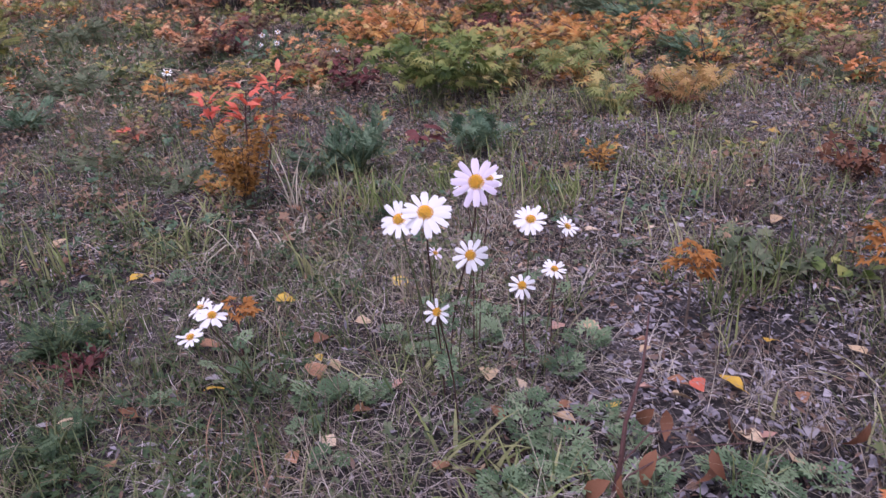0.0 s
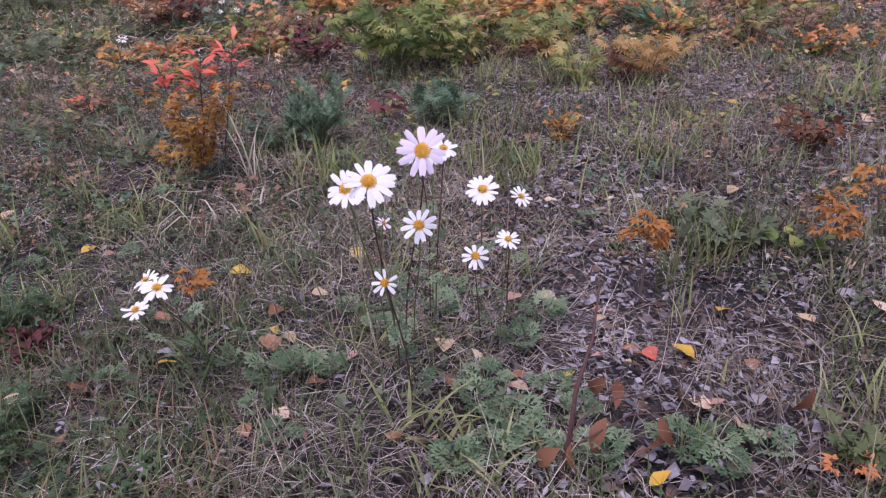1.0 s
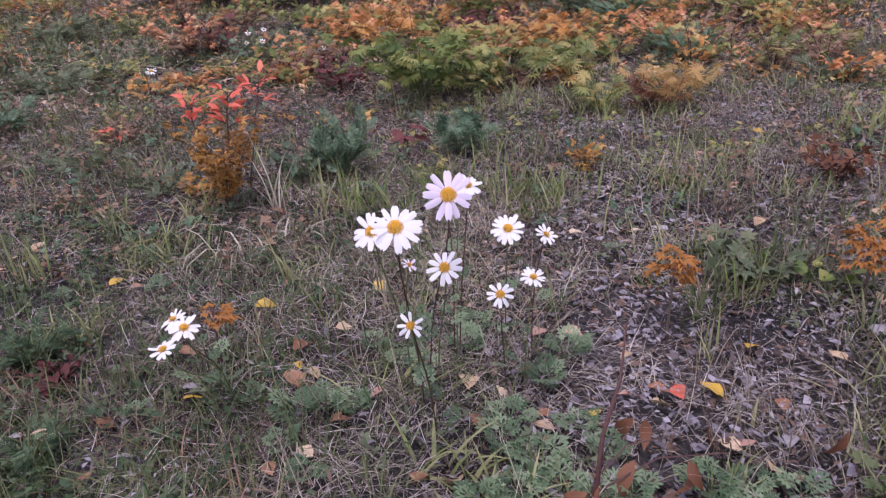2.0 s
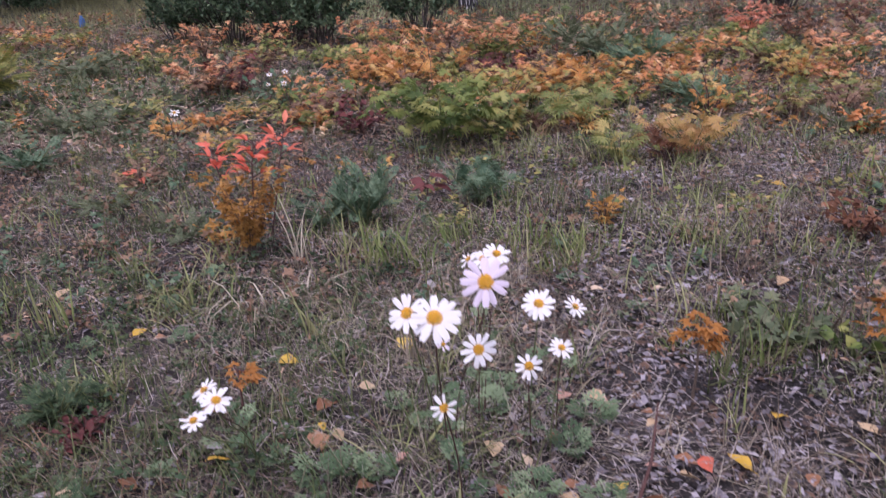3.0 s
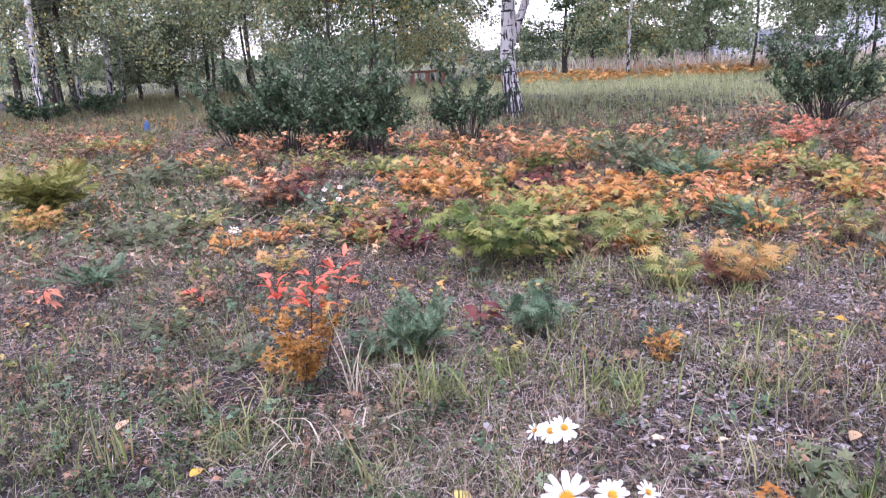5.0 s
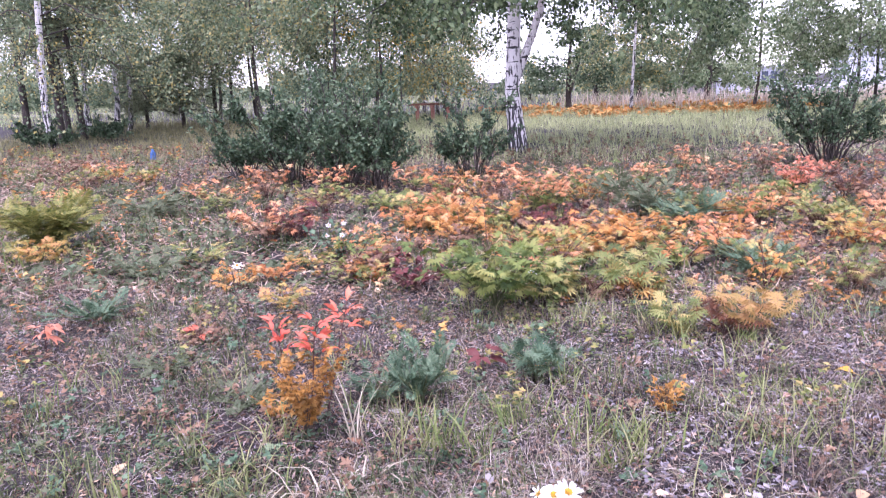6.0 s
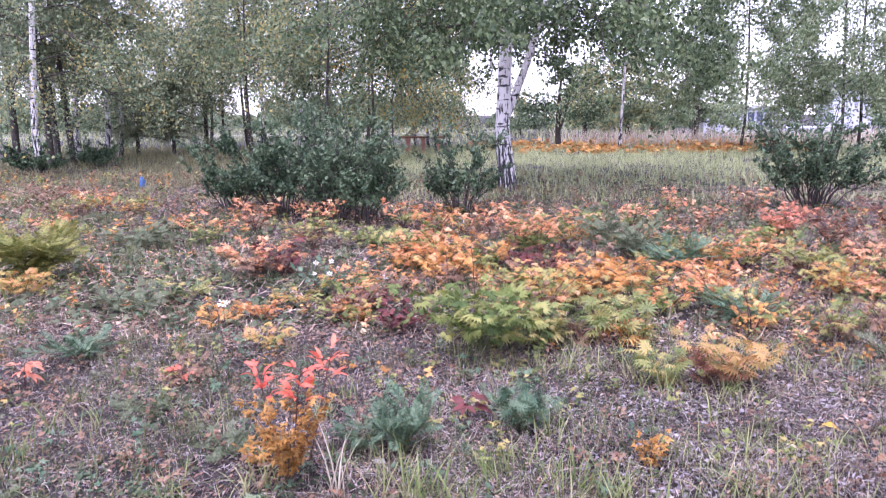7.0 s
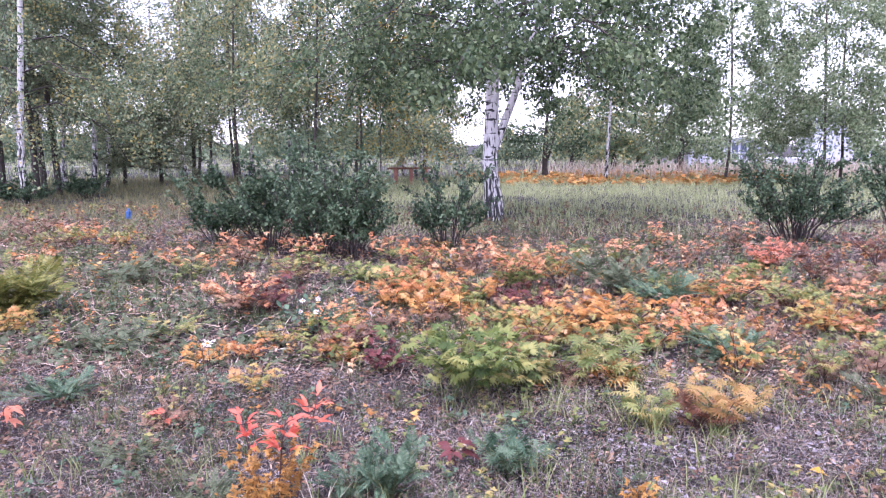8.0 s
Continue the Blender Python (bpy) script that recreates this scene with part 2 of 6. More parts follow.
M_FALL_TAN = leaf_mat("fallen_tan", [(0.36, 0.24, 0.13), (0.55, 0.40, 0.25), (0.62, 0.48, 0.34)], 0.7, 0.1, 80.0, True)
M_FALL_YELLOW = leaf_mat("fallen_yellow", [(0.48, 0.28, 0.03), (0.62, 0.40, 0.06), (0.7, 0.5, 0.12)], 0.6, 0.1, 80.0, True)
M_FALL_BROWN = leaf_mat("fallen_brown", [(0.16, 0.07, 0.035), (0.28, 0.13, 0.07), (0.36, 0.19, 0.11)], 0.7, 0.1, 80.0, True)
M_FALL_GREY = leaf_mat("fallen_grey", [(0.24, 0.22, 0.23), (0.36, 0.33, 0.34)], 0.8, 0.1, 80.0, True)
M_FALL_PINK = leaf_mat("fallen_pink", [(0.4, 0.22, 0.17), (0.55, 0.33, 0.26)], 0.7, 0.1, 80.0, True)
M_WHITE_WALL = surf_mat("white_plaster", [(0.50, 0.51, 0.56), (0.60, 0.61, 0.66)], 0.6, 0.8, 0.1, 8.0)
M_GREY_ROOF = surf_mat("dark_roof", [(0.07, 0.07, 0.075), (0.13, 0.12, 0.12)], 1.0, 0.7, 0.2, 10.0)
M_GLASS = surf_mat("dark_window", [(0.06, 0.075, 0.10), (0.12, 0.14, 0.18)], 1.0, 0.12, 0.0, 5.0)
M_BROWNWOOD = surf_mat("painted_brown_wood", [(0.13, 0.055, 0.03), (0.22, 0.10, 0.06)], 6.0, 0.7, 0.3, 40.0)
M_REDWOOD = surf_mat("faded_red_paint", [(0.32, 0.13, 0.09), (0.45, 0.22, 0.16)], 6.0, 0.7, 0.2, 40.0)
M_BLUE = surf_mat("blue_plastic", [(0.04, 0.11, 0.30), (0.08, 0.18, 0.42)], 8.0, 0.4, 0.05, 40.0)
M_PALEWOOD = surf_mat("weathered_log", [(0.3, 0.27, 0.25), (0.5, 0.46, 0.43)], 5.0, 0.85, 0.5, 40.0)

# ---- mesh building helpers ----
rng = np.random.default_rng(7)


def mesh_np(name, V, F):
    """A mesh from vertex rows and equal-sided face rows."""
    V = np.asarray(V, dtype=np.float32).reshape(-1, 3)
    F = np.asarray(F, dtype=np.int32)
    seen = np.zeros(len(V), dtype=bool)
    seen[F.ravel()] = True
    F = (np.cumsum(seen) - 1)[F].astype(np.int32)
    V = V[seen]
    me = bpy.data.meshes.new(name)
    me.vertices.add(len(V))
    me.vertices.foreach_set("co", V.ravel())
    k, n = F.shape
    me.loops.add(k * n)
    me.loops.foreach_set("vertex_index", F.ravel())
    me.polygons.add(k)
    me.polygons.foreach_set("loop_start", np.arange(0, k * n, n, dtype=np.int32))
    me.update(calc_edges=True)
    return me


def part_np(name, V, F, material, parent=None, label=""):
    me = mesh_np(name, V, F)
    me.materials.append(material)
    ob = new(name, me)
    if parent is not None:
        ob.parent = parent
    return tagged(ob, label)


def part_bm(name, bm, material, parent=None, label=""):
    me = bpy.data.meshes.new(name)
    bm.to_mesh(me)
    bm.free()
    me.materials.append(material)
    ob = new(name, me)
    if parent is not None:
        ob.parent = parent
    return tagged(ob, label)


def share(name, me, parent, m):
    ob = new(name, me)
    ob.parent = parent
    ob.matrix_basis = m
    return ob


def join(parts):
    Vs, Fs, n = [], [], 0
    for V, F in parts:
        Vs.append(V)
        Fs.append(F + n)
        n += len(V)
    return np.concatenate(Vs), np.concatenate(Fs)


def hgt(x, y):
    """The ground's height: low swells and hummocks."""
    x, y = np.asarray(x, float), np.asarray(y, float)
    def step(v):
        v = np.clip(v, 0, 1)
        return v * v * (3 - 2 * v)
    return -2.7 * step((y - 32) / 36) * step((x - 5) / 9) + (0.010 * np.sin(2.1 * x + 0.7) * np.sin(1.7 * y + 0.3) + 0.006 * np.sin(5.3 * x + 1.9 * y) + 0.004 * np.sin(9.1 * y - 4.0 * x + 1.0))


def vnoise(x, y, s, seed=0):
    """Smooth value noise, 0 to 1."""
    x, y = np.asarray(x) / s + 1000.0, np.asarray(y) / s + 1000.0
    xi, yi = np.floor(x).astype(np.int64), np.floor(y).astype(np.int64)
    fx, fy = x - xi, y - yi
    fx, fy = fx * fx * (3 - 2 * fx), fy * fy * (3 - 2 * fy)

    def h(a, b):
        v = np.sin(a * 127.1 + b * 311.7 + seed * 74.7) * 43758.5453
        return v - np.floor(v)
    return (h(xi, yi) * (1 - fx) + h(xi + 1, yi) * fx) * (1 - fy) + (h(xi, yi + 1) * (1 - fx) + h(xi + 1, yi + 1) * fx) * fy


def unit(v):
    return v / np.maximum(np.linalg.norm(v, axis=-1, keepdims=True), 1e-9)


def bases(d, up):
    """Rotation matrices whose columns are side, d, normal."""
    d = unit(d)
    s = unit(np.cross(d, up))
    n = np.cross(s, d)
    return np.stack([s, d, n], axis=-1)


def stamp(T, F, R, P, S):
    """Copies of a small template, turned, scaled and placed."""
    k = len(P)
    S = np.broadcast_to(np.asarray(S, float), (k,))
    V = np.einsum('kij,nj->kni', R, T) * S[:, None, None] + P[:, None, :]
    FF = F[None] + (np.arange(k) * len(T))[:, None, None]
    return V.reshape(-1, 3), FF.reshape(-1, F.shape[1])


def blades(P, az, L, lean, curve, width, n=3, roll=None):
    """Grass blades that bend over: quads along a curve."""
    k = len(P)
    hd = np.stack([np.cos(az), np.sin(az), np.zeros(k)], -1)
    up = np.array([0, 0, 1.0])
    pts = [P]
    th = lean.copy()
    for i in range(n):
        d = hd * np.sin(th)[:, None] + up * np.cos(th)[:, None]
        pts.append(pts[-1] + d * (L / n)[:, None])
        th = th + curve / n
    pts = np.stack(pts, 1)
    side = np.stack([-np.sin(az), np.cos(az), np.zeros(k)], -1)
    if roll is not None:
        side = unit(side * np.cos(roll)[:, None] + (hd * 0.5 + up * 0.5) * np.sin(roll)[:, None])
    w = np.array([1.0 - 0.93 * (i / n) ** 1.6 for i in range(n + 1)])
    w[0] = 0.75
    off = side[:, None, :] * (width[:, None] * w[None])[..., None] * 0.5
    V = np.stack([pts - off, pts + off], 2).reshape(k, -1, 3)
    f = np.array([[2 * i, 2 * i + 1, 2 * i + 3, 2 * i + 2] for i in range(n)])
    F = f[None] + (np.arange(k) * 2 * (n + 1))[:, None, None]
    return V.reshape(-1, 3), F.reshape(-1, 4)


def tube(pts, radii, sides=5):
    """A tapered tube along points."""
    pts, radii = np.asarray(pts, float), np.asarray(radii, float)
    d = np.gradient(pts, axis=0)
    d = unit(d)
    ref = np.where(np.abs(d[:, 2:3]) > 0.9, np.array([[1.0, 0, 0]]), np.array([[0, 0, 1.0]]))
    a = unit(np.cross(d, ref))
    for i in range(1, len(a)):
        if np.dot(a[i], a[i - 1]) < 0:
            a[i] = -a[i]
        a[i] = unit(a[i - 1] - d[i] * np.dot(a[i - 1], d[i]))
    b = np.cross(d, a)
    ang = np.arange(sides) * 2 * np.pi / sides
    ring = a[:, None, :] * np.cos(ang)[None, :, None] + b[:, None, :] * np.sin(ang)[None, :, None]
    V = pts[:, None, :] + ring * radii[:, None, None]
    n = len(pts)
    F = [[i * sides + j, i * sides + (j + 1) % sides, (i + 1) * sides + (j + 1) % sides, (i + 1) * sides + j]
         for i in range(n - 1) for j in range(sides)]
    return V.reshape(-1, 3), np.array(F)


# leaf templates: x across, y along, z up; about one unit long; all quads
def lobe(length, width, base=(0, 0), ang=0.0, z=0.0, fold=0.18, arch=0.0):
    """A pointed, folded leaflet of two quads."""
    T = np.array([[0, 0, 0], [-width / 2, length * 0.45, fold * width], [0, length, -arch * length], [width / 2, length * 0.45, fold * width],
                  [0, length * 0.5, arch * length * 0.3]])
    c, s = math.cos(ang), math.sin(ang)
    R = np.array([[c, s, 0], [-s, c, 0], [0, 0, 1]])
    T = T @ R.T + np.array([base[0], base[1], z])
    return T, np.array([[0, 4, 2, 1], [0, 3, 2, 4]])


def blade_leaf(width=0.6, arch=0.15, teeth=False):
    """One broad leaf: outline in four steps, with a folded midrib."""
    ys = [0.0, 0.18, 0.42, 0.72, 1.0]
    ws = [0.02, 0.36, 0.5, 0.3, 0.01]
    T, F = [], []
    for y, w in zip(ys, ws):
        z = arch * (y - y * y) * 2.0
        T += [[-w * width, y, z + 0.12 * w], [0, y, z], [w * width, y, z + 0.12 * w]]
    for i in range(4):
        a = i * 3
        F += [[a, a + 1, a + 4, a + 3], [a + 1, a + 2, a + 5, a + 4]]
    return np.array(T), np.array(F)


def sliver(length, width, base=(0, 0), ang=0.0, z=0.0, fold=0.15, arch=0.0, widest=0.5):
    """A narrow segment of one folded quad."""
    T = np.array([[0, 0, 0], [-width / 2, length * widest, fold * width], [0, length, -arch * length], [width / 2, length * widest, fold * width]])
    c, s = math.cos(ang), math.sin(ang)
    R = np.array([[c, s, 0], [-s, c, 0], [0, 0, 1]])
    return T @ R.T + np.array([base[0], base[1], z]), np.array([[0, 3, 2, 1]])


def weld(T, F):
    """Segments that start at one point share that corner, so that a leaf is one piece."""
    first = {}
    index = [first.setdefault(tuple(np.round(v / 0.002).astype(int)), i) for i, v in enumerate(T)]
    return T, np.array(index)[F]


def fan_leaf(n=8, spread=80, width=0.135, arch=0.25):
    """A hand of lobes on a short stalk."""
    ps = [sliver(0.28, 0.02)]
    for i in range(n):
        a = radians(-spread + 2 * spread * i / (n - 1))
        ln = 0.72 * (1 - 0.35 * abs(i - (n - 1) / 2) / ((n - 1) / 2))
        ps.append(lobe(ln, width * (0.8 + 0.2 * (i % 2)), (0, 0.28), a, 0.0, 0.2, arch))
    return weld(*join(ps))


def cut_leaf(leaflets=3, spread=58, lobes=5, open_up=40, width=0.07, arch=0.22):
    """A leaf cut into leaflets, each of them into narrow pointed segments."""
    ps = [sliver(0.3, 0.022)]
    for i in range(leaflets):
        a = radians(-spread + 2 * spread * i / (leaflets - 1))
        k = 1.0 - 0.22 * abs(2 * i / (leaflets - 1) - 1)
        ps.append(sliver(0.13 * k, 0.02, (0, 0.3), a))
        bx, by = math.sin(a) * 0.13 * k, 0.3 + math.cos(a) * 0.13 * k
        for j in range(lobes):
            q = 2 * j / (lobes - 1) - 1
            ps.append(sliver(k * (0.56 - 0.2 * abs(q)), width * (0.85 + 0.3 * (j % 2)), (bx, by), a + radians(open_up) * q, 0.0, 0.25, arch + 0.06 * (j % 2), 0.42))
    return weld(*join(ps))


def pinnate_leaf(pairs=5, width=0.13, ll=0.36, arch=0.1, ang=58):
    """Paired leaflets along a midrib."""
    ps = [sliver(0.95, 0.02)]
    for i in range(pairs):
        y = 0.2 + 0.62 * i / max(1, pairs - 1)
        k = 1.0 - 0.45 * abs(i / max(1, pairs - 1) - 0.35)
        for s in (-1, 1):
            ps.append(sliver(ll * k, width, (0, y), s * radians(ang - 14 * i / pairs), 0.003 * s, 0.2, arch))
    ps.append(sliver(ll * 0.8, width, (0, 0.82), 0, 0.002, 0.2, arch))
    return join(ps)


def lobed_leaf():
    """A rosette leaf on a long stalk: five wedges spread like a hand, each cut into blunt teeth."""
    ps = [sliver(0.46, 0.035, widest=0.7)]
    for a, ln in ((-104, 0.26), (-52, 0.36), (0, 0.40), (52, 0.36), (104, 0.26)):
        a0 = radians(a)
        ps.append(sliver(ln * 0.62, 0.075, (0, 0.46), a0, 0.0, 0.1, 0.0, 0.85))
        bx, by = math.sin(a0) * ln * 0.42, 0.46 + math.cos(a0) * ln * 0.42
        for t, k in ((-0.72, 0.8), (0.0, 1.0), (0.72, 0.8)):
            ps.append(sliver(ln * 0.7 * k, 0.085, (bx, by), a0 + t, 0.004 + 0.003 * (t > 0), 0.12, 0.08, 0.68))
    return weld(*join(ps))


T_SMALL = lobe(1.0, 0.62, fold=0.15, arch=0.1)
T_DIA = (np.array([[0, 0, 0], [-0.34, 0.45, 0.1], [0, 1, -0.05], [0.34, 0.45, 0.1]]), np.array([[0, 3, 2, 1]]))
T_SHRED = (np.array([[0, 0, 0], [-0.15, 0.4, 0.09], [0.06, 1, -0.12], [0.17, 0.5, 0.07]]), np.array([[0, 3, 2, 1]]))
T_OVATE = sliver(1.0, 0.62, fold=0.2, arch=0.1, widest=0.42)
T_FLAKE = (np.array([[-0.28, 0, 0], [0.24, 0.1, 0.06], [0.38, 0.78, -0.02], [-0.2, 1, 0.07]]), np.array([[0, 1, 2, 3]]))
T_NEEDLE = weld(*join([sliver(0.95, 0.07, (0, 0), radians(q), 0.0, 0.2, 0.1) for q in (-58, -22, 18, 54)]))
T_BROAD = blade_leaf(0.62)
T_LANCE = blade_leaf(0.42, 0.2)
T_SPEAR = blade_leaf(0.33, 0.25)
T_OVAL = blade_leaf(0.85, 0.1)


T_FAN = cut_leaf()
T_FANWIDE = cut_leaf(5, 105, 4, 30, 0.06, 0.2)
T_BIGCUT = cut_leaf(3, 62, 5, 42, 0.10, 0.25)
T_SMALLCUT = cut_leaf(3, 64, 3, 38, 0.17, 0.15)
T_STAR = weld(*join([sliver(0.42, 0.02)] + [sliver(0.58 - 0.0012 * abs(q), 0.085, (0, 0.42), radians(q), 0.0, 0.3, 0.22 + 0.05 * (q % 2), 0.5) for q in range(-130, 131, 26)]))
T_FERNY = pinnate_leaf(9, 0.07, 0.30, 0.05, 62)
T_LOBED = lobed_leaf()
T_MAPLE = fan_leaf(5, 80, 0.30, 0.12)
T_TRI = weld(*join([sliver(0.72, 0.36, (0, 0.2), 0, 0.0, 0.2, 0.12), sliver(0.6, 0.3, (0, 0.2), 0.95, 0.0, 0.2, 0.12), sliver(0.6, 0.3, (0, 0.2), -0.95, 0.0, 0.2, 0.12)]))


def thing(name, x, y, label, category, group="", kind="", z=None):
    e = new(name)
    e.location = (x, y, float(hgt(x, y)) if z is None else z)
    return tagged(e, label, category, group, kind)


def stem_path(h, out, az, bend=0.3, n=5):
    """From the root upward and outward, bending over."""
    u = np.linspace(0, 1, n)
    r = out * (u ** 1.4)
    z = h * (u - bend * 0.35 * u ** 3)
    return np.stack([r * math.cos(az), r * math.sin(az), z], -1)


def herb(name, x, y, h, spread, stems, per, tpl, size, mat, label, category="plant", stemmat=None, group="", low=0.35, tilt=0.2, r=0.0035, droop=0.0, seed=None, under=None):
    """A leafy plant: thin stems from one root, cut or simple leaves along them."""
    g = np.random.default_rng(seed if seed is not None else int(abs(x * 917 + y * 331) * 10) + stems)
    e = thing(name, x, y, label, category, group)
    P, D, U = [], [], []
    if (tpl is T_FAN or tpl is T_FANWIDE) and size > 0.085:
        size, per = size * 0.6, int(per * 2.1)
    if len(label.split()) < 4:
        tagged(e, label + " growing among dry grass")
    for i in range(stems):
        az = 2 * math.pi * (i + g.random() * 0.7) / stems
        hh = h * g.uniform(0.65, 1.0)
        path = stem_path(hh, spread * g.uniform(0.35, 1.0), az, g.uniform(0, 0.5))
        path[:, :2] += np.cumsum(g.normal(0, 0.03 * h, (len(path), 2)), axis=0) * 0.4
        path[0, 2] = -0.02
        part_np("stem", *tube(path, np.linspace(r, r * 0.4, len(path)), 4), stemmat or M_STEM, e)
        for j in range(per):
            u = low + (1 - low) * ((j + g.random()) / per)
            p = np.array([np.interp(u, np.linspace(0, 1, len(path)), path[:, c]) for c in range(3)])
            a2 = az + g.normal(0, 1.0) if g.random() < 0.6 else g.random() * 6.283
            el = tilt + g.normal(0, 0.35) + 0.4 * (u - 0.6) - droop
            P.append(p)
            U.append(u + g.normal(0, 0.14))
            D.append([math.cos(a2) * math.cos(el), math.sin(a2) * math.cos(el), math.sin(el)])
    P, D, U = np.array(P), np.array(D), np.array(U)
    up = np.array([0, 0, 1.0]) + g.normal(0, 0.3, D.shape)
    V, F = stamp(tpl[0], tpl[1], bases(D, up), P, size * g.uniform(0.65, 1.15, len(P)))
    V[:, 2] = np.maximum(V[:, 2], 0.006)
    dull = np.repeat(U < (0.62 if under is not None else -9.0), len(tpl[1]))
    if dull.any():
        part_np("lower_foliage", V, F[dull], under, e, "duller lower leaves")
    if not dull.all():
        part_np("foliage", V, F[~dull], mat, e)
    return e


def sapling(name, x, y, h, lean, leaves, tpl, size, mat, label, stemmat, seed, droop=0.1, low=0.4, side=2, wide=1.0):
    """A young woody shoot whose leaves can be told apart: each leaf is a part."""
    g = np.random.default_rng(seed)
    e = thing(name, x, y, label, "sapling")
    path = np.array([[lean[0] * u ** 1.3, lean[1] * u ** 1.3, h * u - (0.02 if u == 0 else 0)] for u in np.linspace(0, 1, 7)])
    path[1:, :2] += g.normal(0, 0.008 * h, (6, 2))
    stem = part_np("stem", *tube(path, np.linspace(0.0032, 0.0014, 7), 6), stemmat, e)
    me = mesh_np("leaf", *tpl)
    me.materials.append(mat)
    for i in range(leaves):
        u = low + (1 - low) * (i + 0.5) / leaves
        p = np.array([np.interp(u, np.linspace(0, 1, 7), path[:, c]) for c in range(3)])
        az = i * 2.4 + g.normal(0, 0.4) if side == 2 else i * math.pi + g.normal(0, 0.5)
        reach = wide * size * g.uniform(0.3, 1.1) * (1.3 - u * 0.7)
        el = g.normal(0.35, 0.2)
        q = p + reach * np.array([math.cos(az) * math.cos(el), math.sin(az) * math.cos(el), math.sin(el)])
        part_np("twig", *tube([p, (p + q) / 2 + [0, 0, 0.004], q], [0.002, 0.0015, 0.001], 4), stemmat, e)
        for s in (-1, 0, 1):
            a2, el2 = az + s * g.uniform(0.5, 0.9), g.normal(-droop, 0.25)
            d = np.array([[math.cos(a2) * math.cos(el2), math.sin(a2) * math.cos(el2), math.sin(el2)]])
            R = bases(d, np.array([[0, 0, 1.0]]) + g.normal(0, 0.3, (1, 3)))[0]
            m = Matrix.Translation(q if s == 0 else p * 0.35 + q * 0.65) @ Matrix(R.tolist()).to_4x4() @ Matrix.Scale(size * g.uniform(0.7, 1.1), 4)
            share("leaf", me, e, m)
    return e


def tuft(x, y, n, length, spread, mat, label, width=0.005, lean=0.35, curve=1.2, name="grass_tuft", seed=None):
    g = np.random.default_rng(seed if seed is not None else int(abs(x * 713 + y * 577) * 10) + n)
    e_z = float(hgt(x, y))
    P = np.stack([g.normal(0, spread, n), g.normal(0, spread, n), np.full(n, -0.008)], -1)
    V, F = blades(P, g.random(n) * 6.283, length * g.uniform(0.5, 1.1, n), np.abs(g.normal(lean, 0.2, n)), g.normal(curve, 0.5, n), width * g.uniform(0.6, 1.2, n), 4, g.normal(0, 0.6, n))
    V[:, 2] = np.maximum(V[:, 2], -0.012)
    me = mesh_np(name, V, F)
    me.materials.append(mat)
    ob = new(name, me)
    ob.location = (x, y, e_z)
    return tagged(ob, label, "grass", kind="stuff")

# ---- ground ----
def graded(lo, hi, fine_lo, fine_hi, step, grow=1.12):
    mid = list(np.arange(fine_lo, fine_hi + 1e-6, step))
    s, v = step, fine_hi
    while v < hi:
        s *= grow
        v += s
        mid.append(v)
    s, v = step, fine_lo
    while v > lo:
        s *= grow
        v -= s
        mid.insert(0, v)
    return np.array(mid)


def build_ground():
    xs, ys = graded(-700, 700, -2.6, 2.6, 0.055), graded(-300, 900, -0.2, 5.5, 0.055)
    X, Y = np.meshgrid(xs, ys)
    near = np.exp(-((X / 6) ** 2 + ((Y - 3) / 6) ** 2))
    Z = hgt(X, Y) + 0.008 * near * (vnoise(X, Y, 0.09, 3) - 0.5) + 0.012 * near * (vnoise(X, Y, 0.3, 4) - 0.5)
    nx, ny = len(xs), len(ys)
    I = np.arange(nx * ny).reshape(ny, nx)
    F = np.stack([I[:-1, :-1], I[:-1, 1:], I[1:, 1:], I[1:, :-1]], -1).reshape(-1, 4)
    ob = part_np("ground", np.stack([X, Y, Z], -1).reshape(-1, 3), F, M_SHADED_SOIL)
    ob.data.polygons.foreach_set("use_smooth", np.ones(len(ob.data.polygons), dtype=bool))
    tagged(ob, "soil of a dry autumn meadow, near-black with gap shade in its colour", "ground", kind="structure")


build_ground()


def strip(name, pts, width, mat, label, lift):
    """A flat way along points, a little proud of the ground."""
    pts = np.array(pts, float)
    u = np.linspace(0, len(pts) - 1, 60)
    p = np.stack([np.interp(u, np.arange(len(pts)), pts[:, c]) for c in (0, 1)], -1)
    d = unit(np.gradient(p, axis=0))
    s = np.stack([-d[:, 1], d[:, 0]], -1)
    V = []
    for k in np.linspace(-0.5, 0.5, 7):
        w = width * (1 + 0.25 * (vnoise(u, u * 0 + k * 9, 1.3, 5) - 0.5))
        q = p + s * (k * w)[:, None]
        V.append(np.stack([q[:, 0], q[:, 1], hgt(q[:, 0], q[:, 1]) + lift * (1 - (2 * k) ** 4) - 0.004], -1))
    V = np.stack(V, 1)
    I = np.arange(60 * 7).reshape(60, 7)
    F = np.stack([I[:-1, :-1], I[:-1, 1:], I[1:, 1:], I[1:, :-1]], -1).reshape(-1, 4)
    tagged(part_np(name, V.reshape(-1, 3), F, mat), label, "path", kind="structure")


strip("road", [(-60, 42), (-20, 40), (-4, 43), (3, 50)], 2.2, M_ROAD, "pale gravel track behind the trees", 0.04)


def inside(n, x0, x1, y0, y1, widen=0.0):
    """Random places in a stretch of the plan that widens with y."""
    y = rng.uniform(y0, y1, n)
    w = 0.5 * (x1 - x0) + widen * (y - y0)
    x = 0.5 * (x0 + x1) + rng.uniform(-1, 1, n) * w
    return x, y


def keep(x, y, m):
    return x[m], y[m]


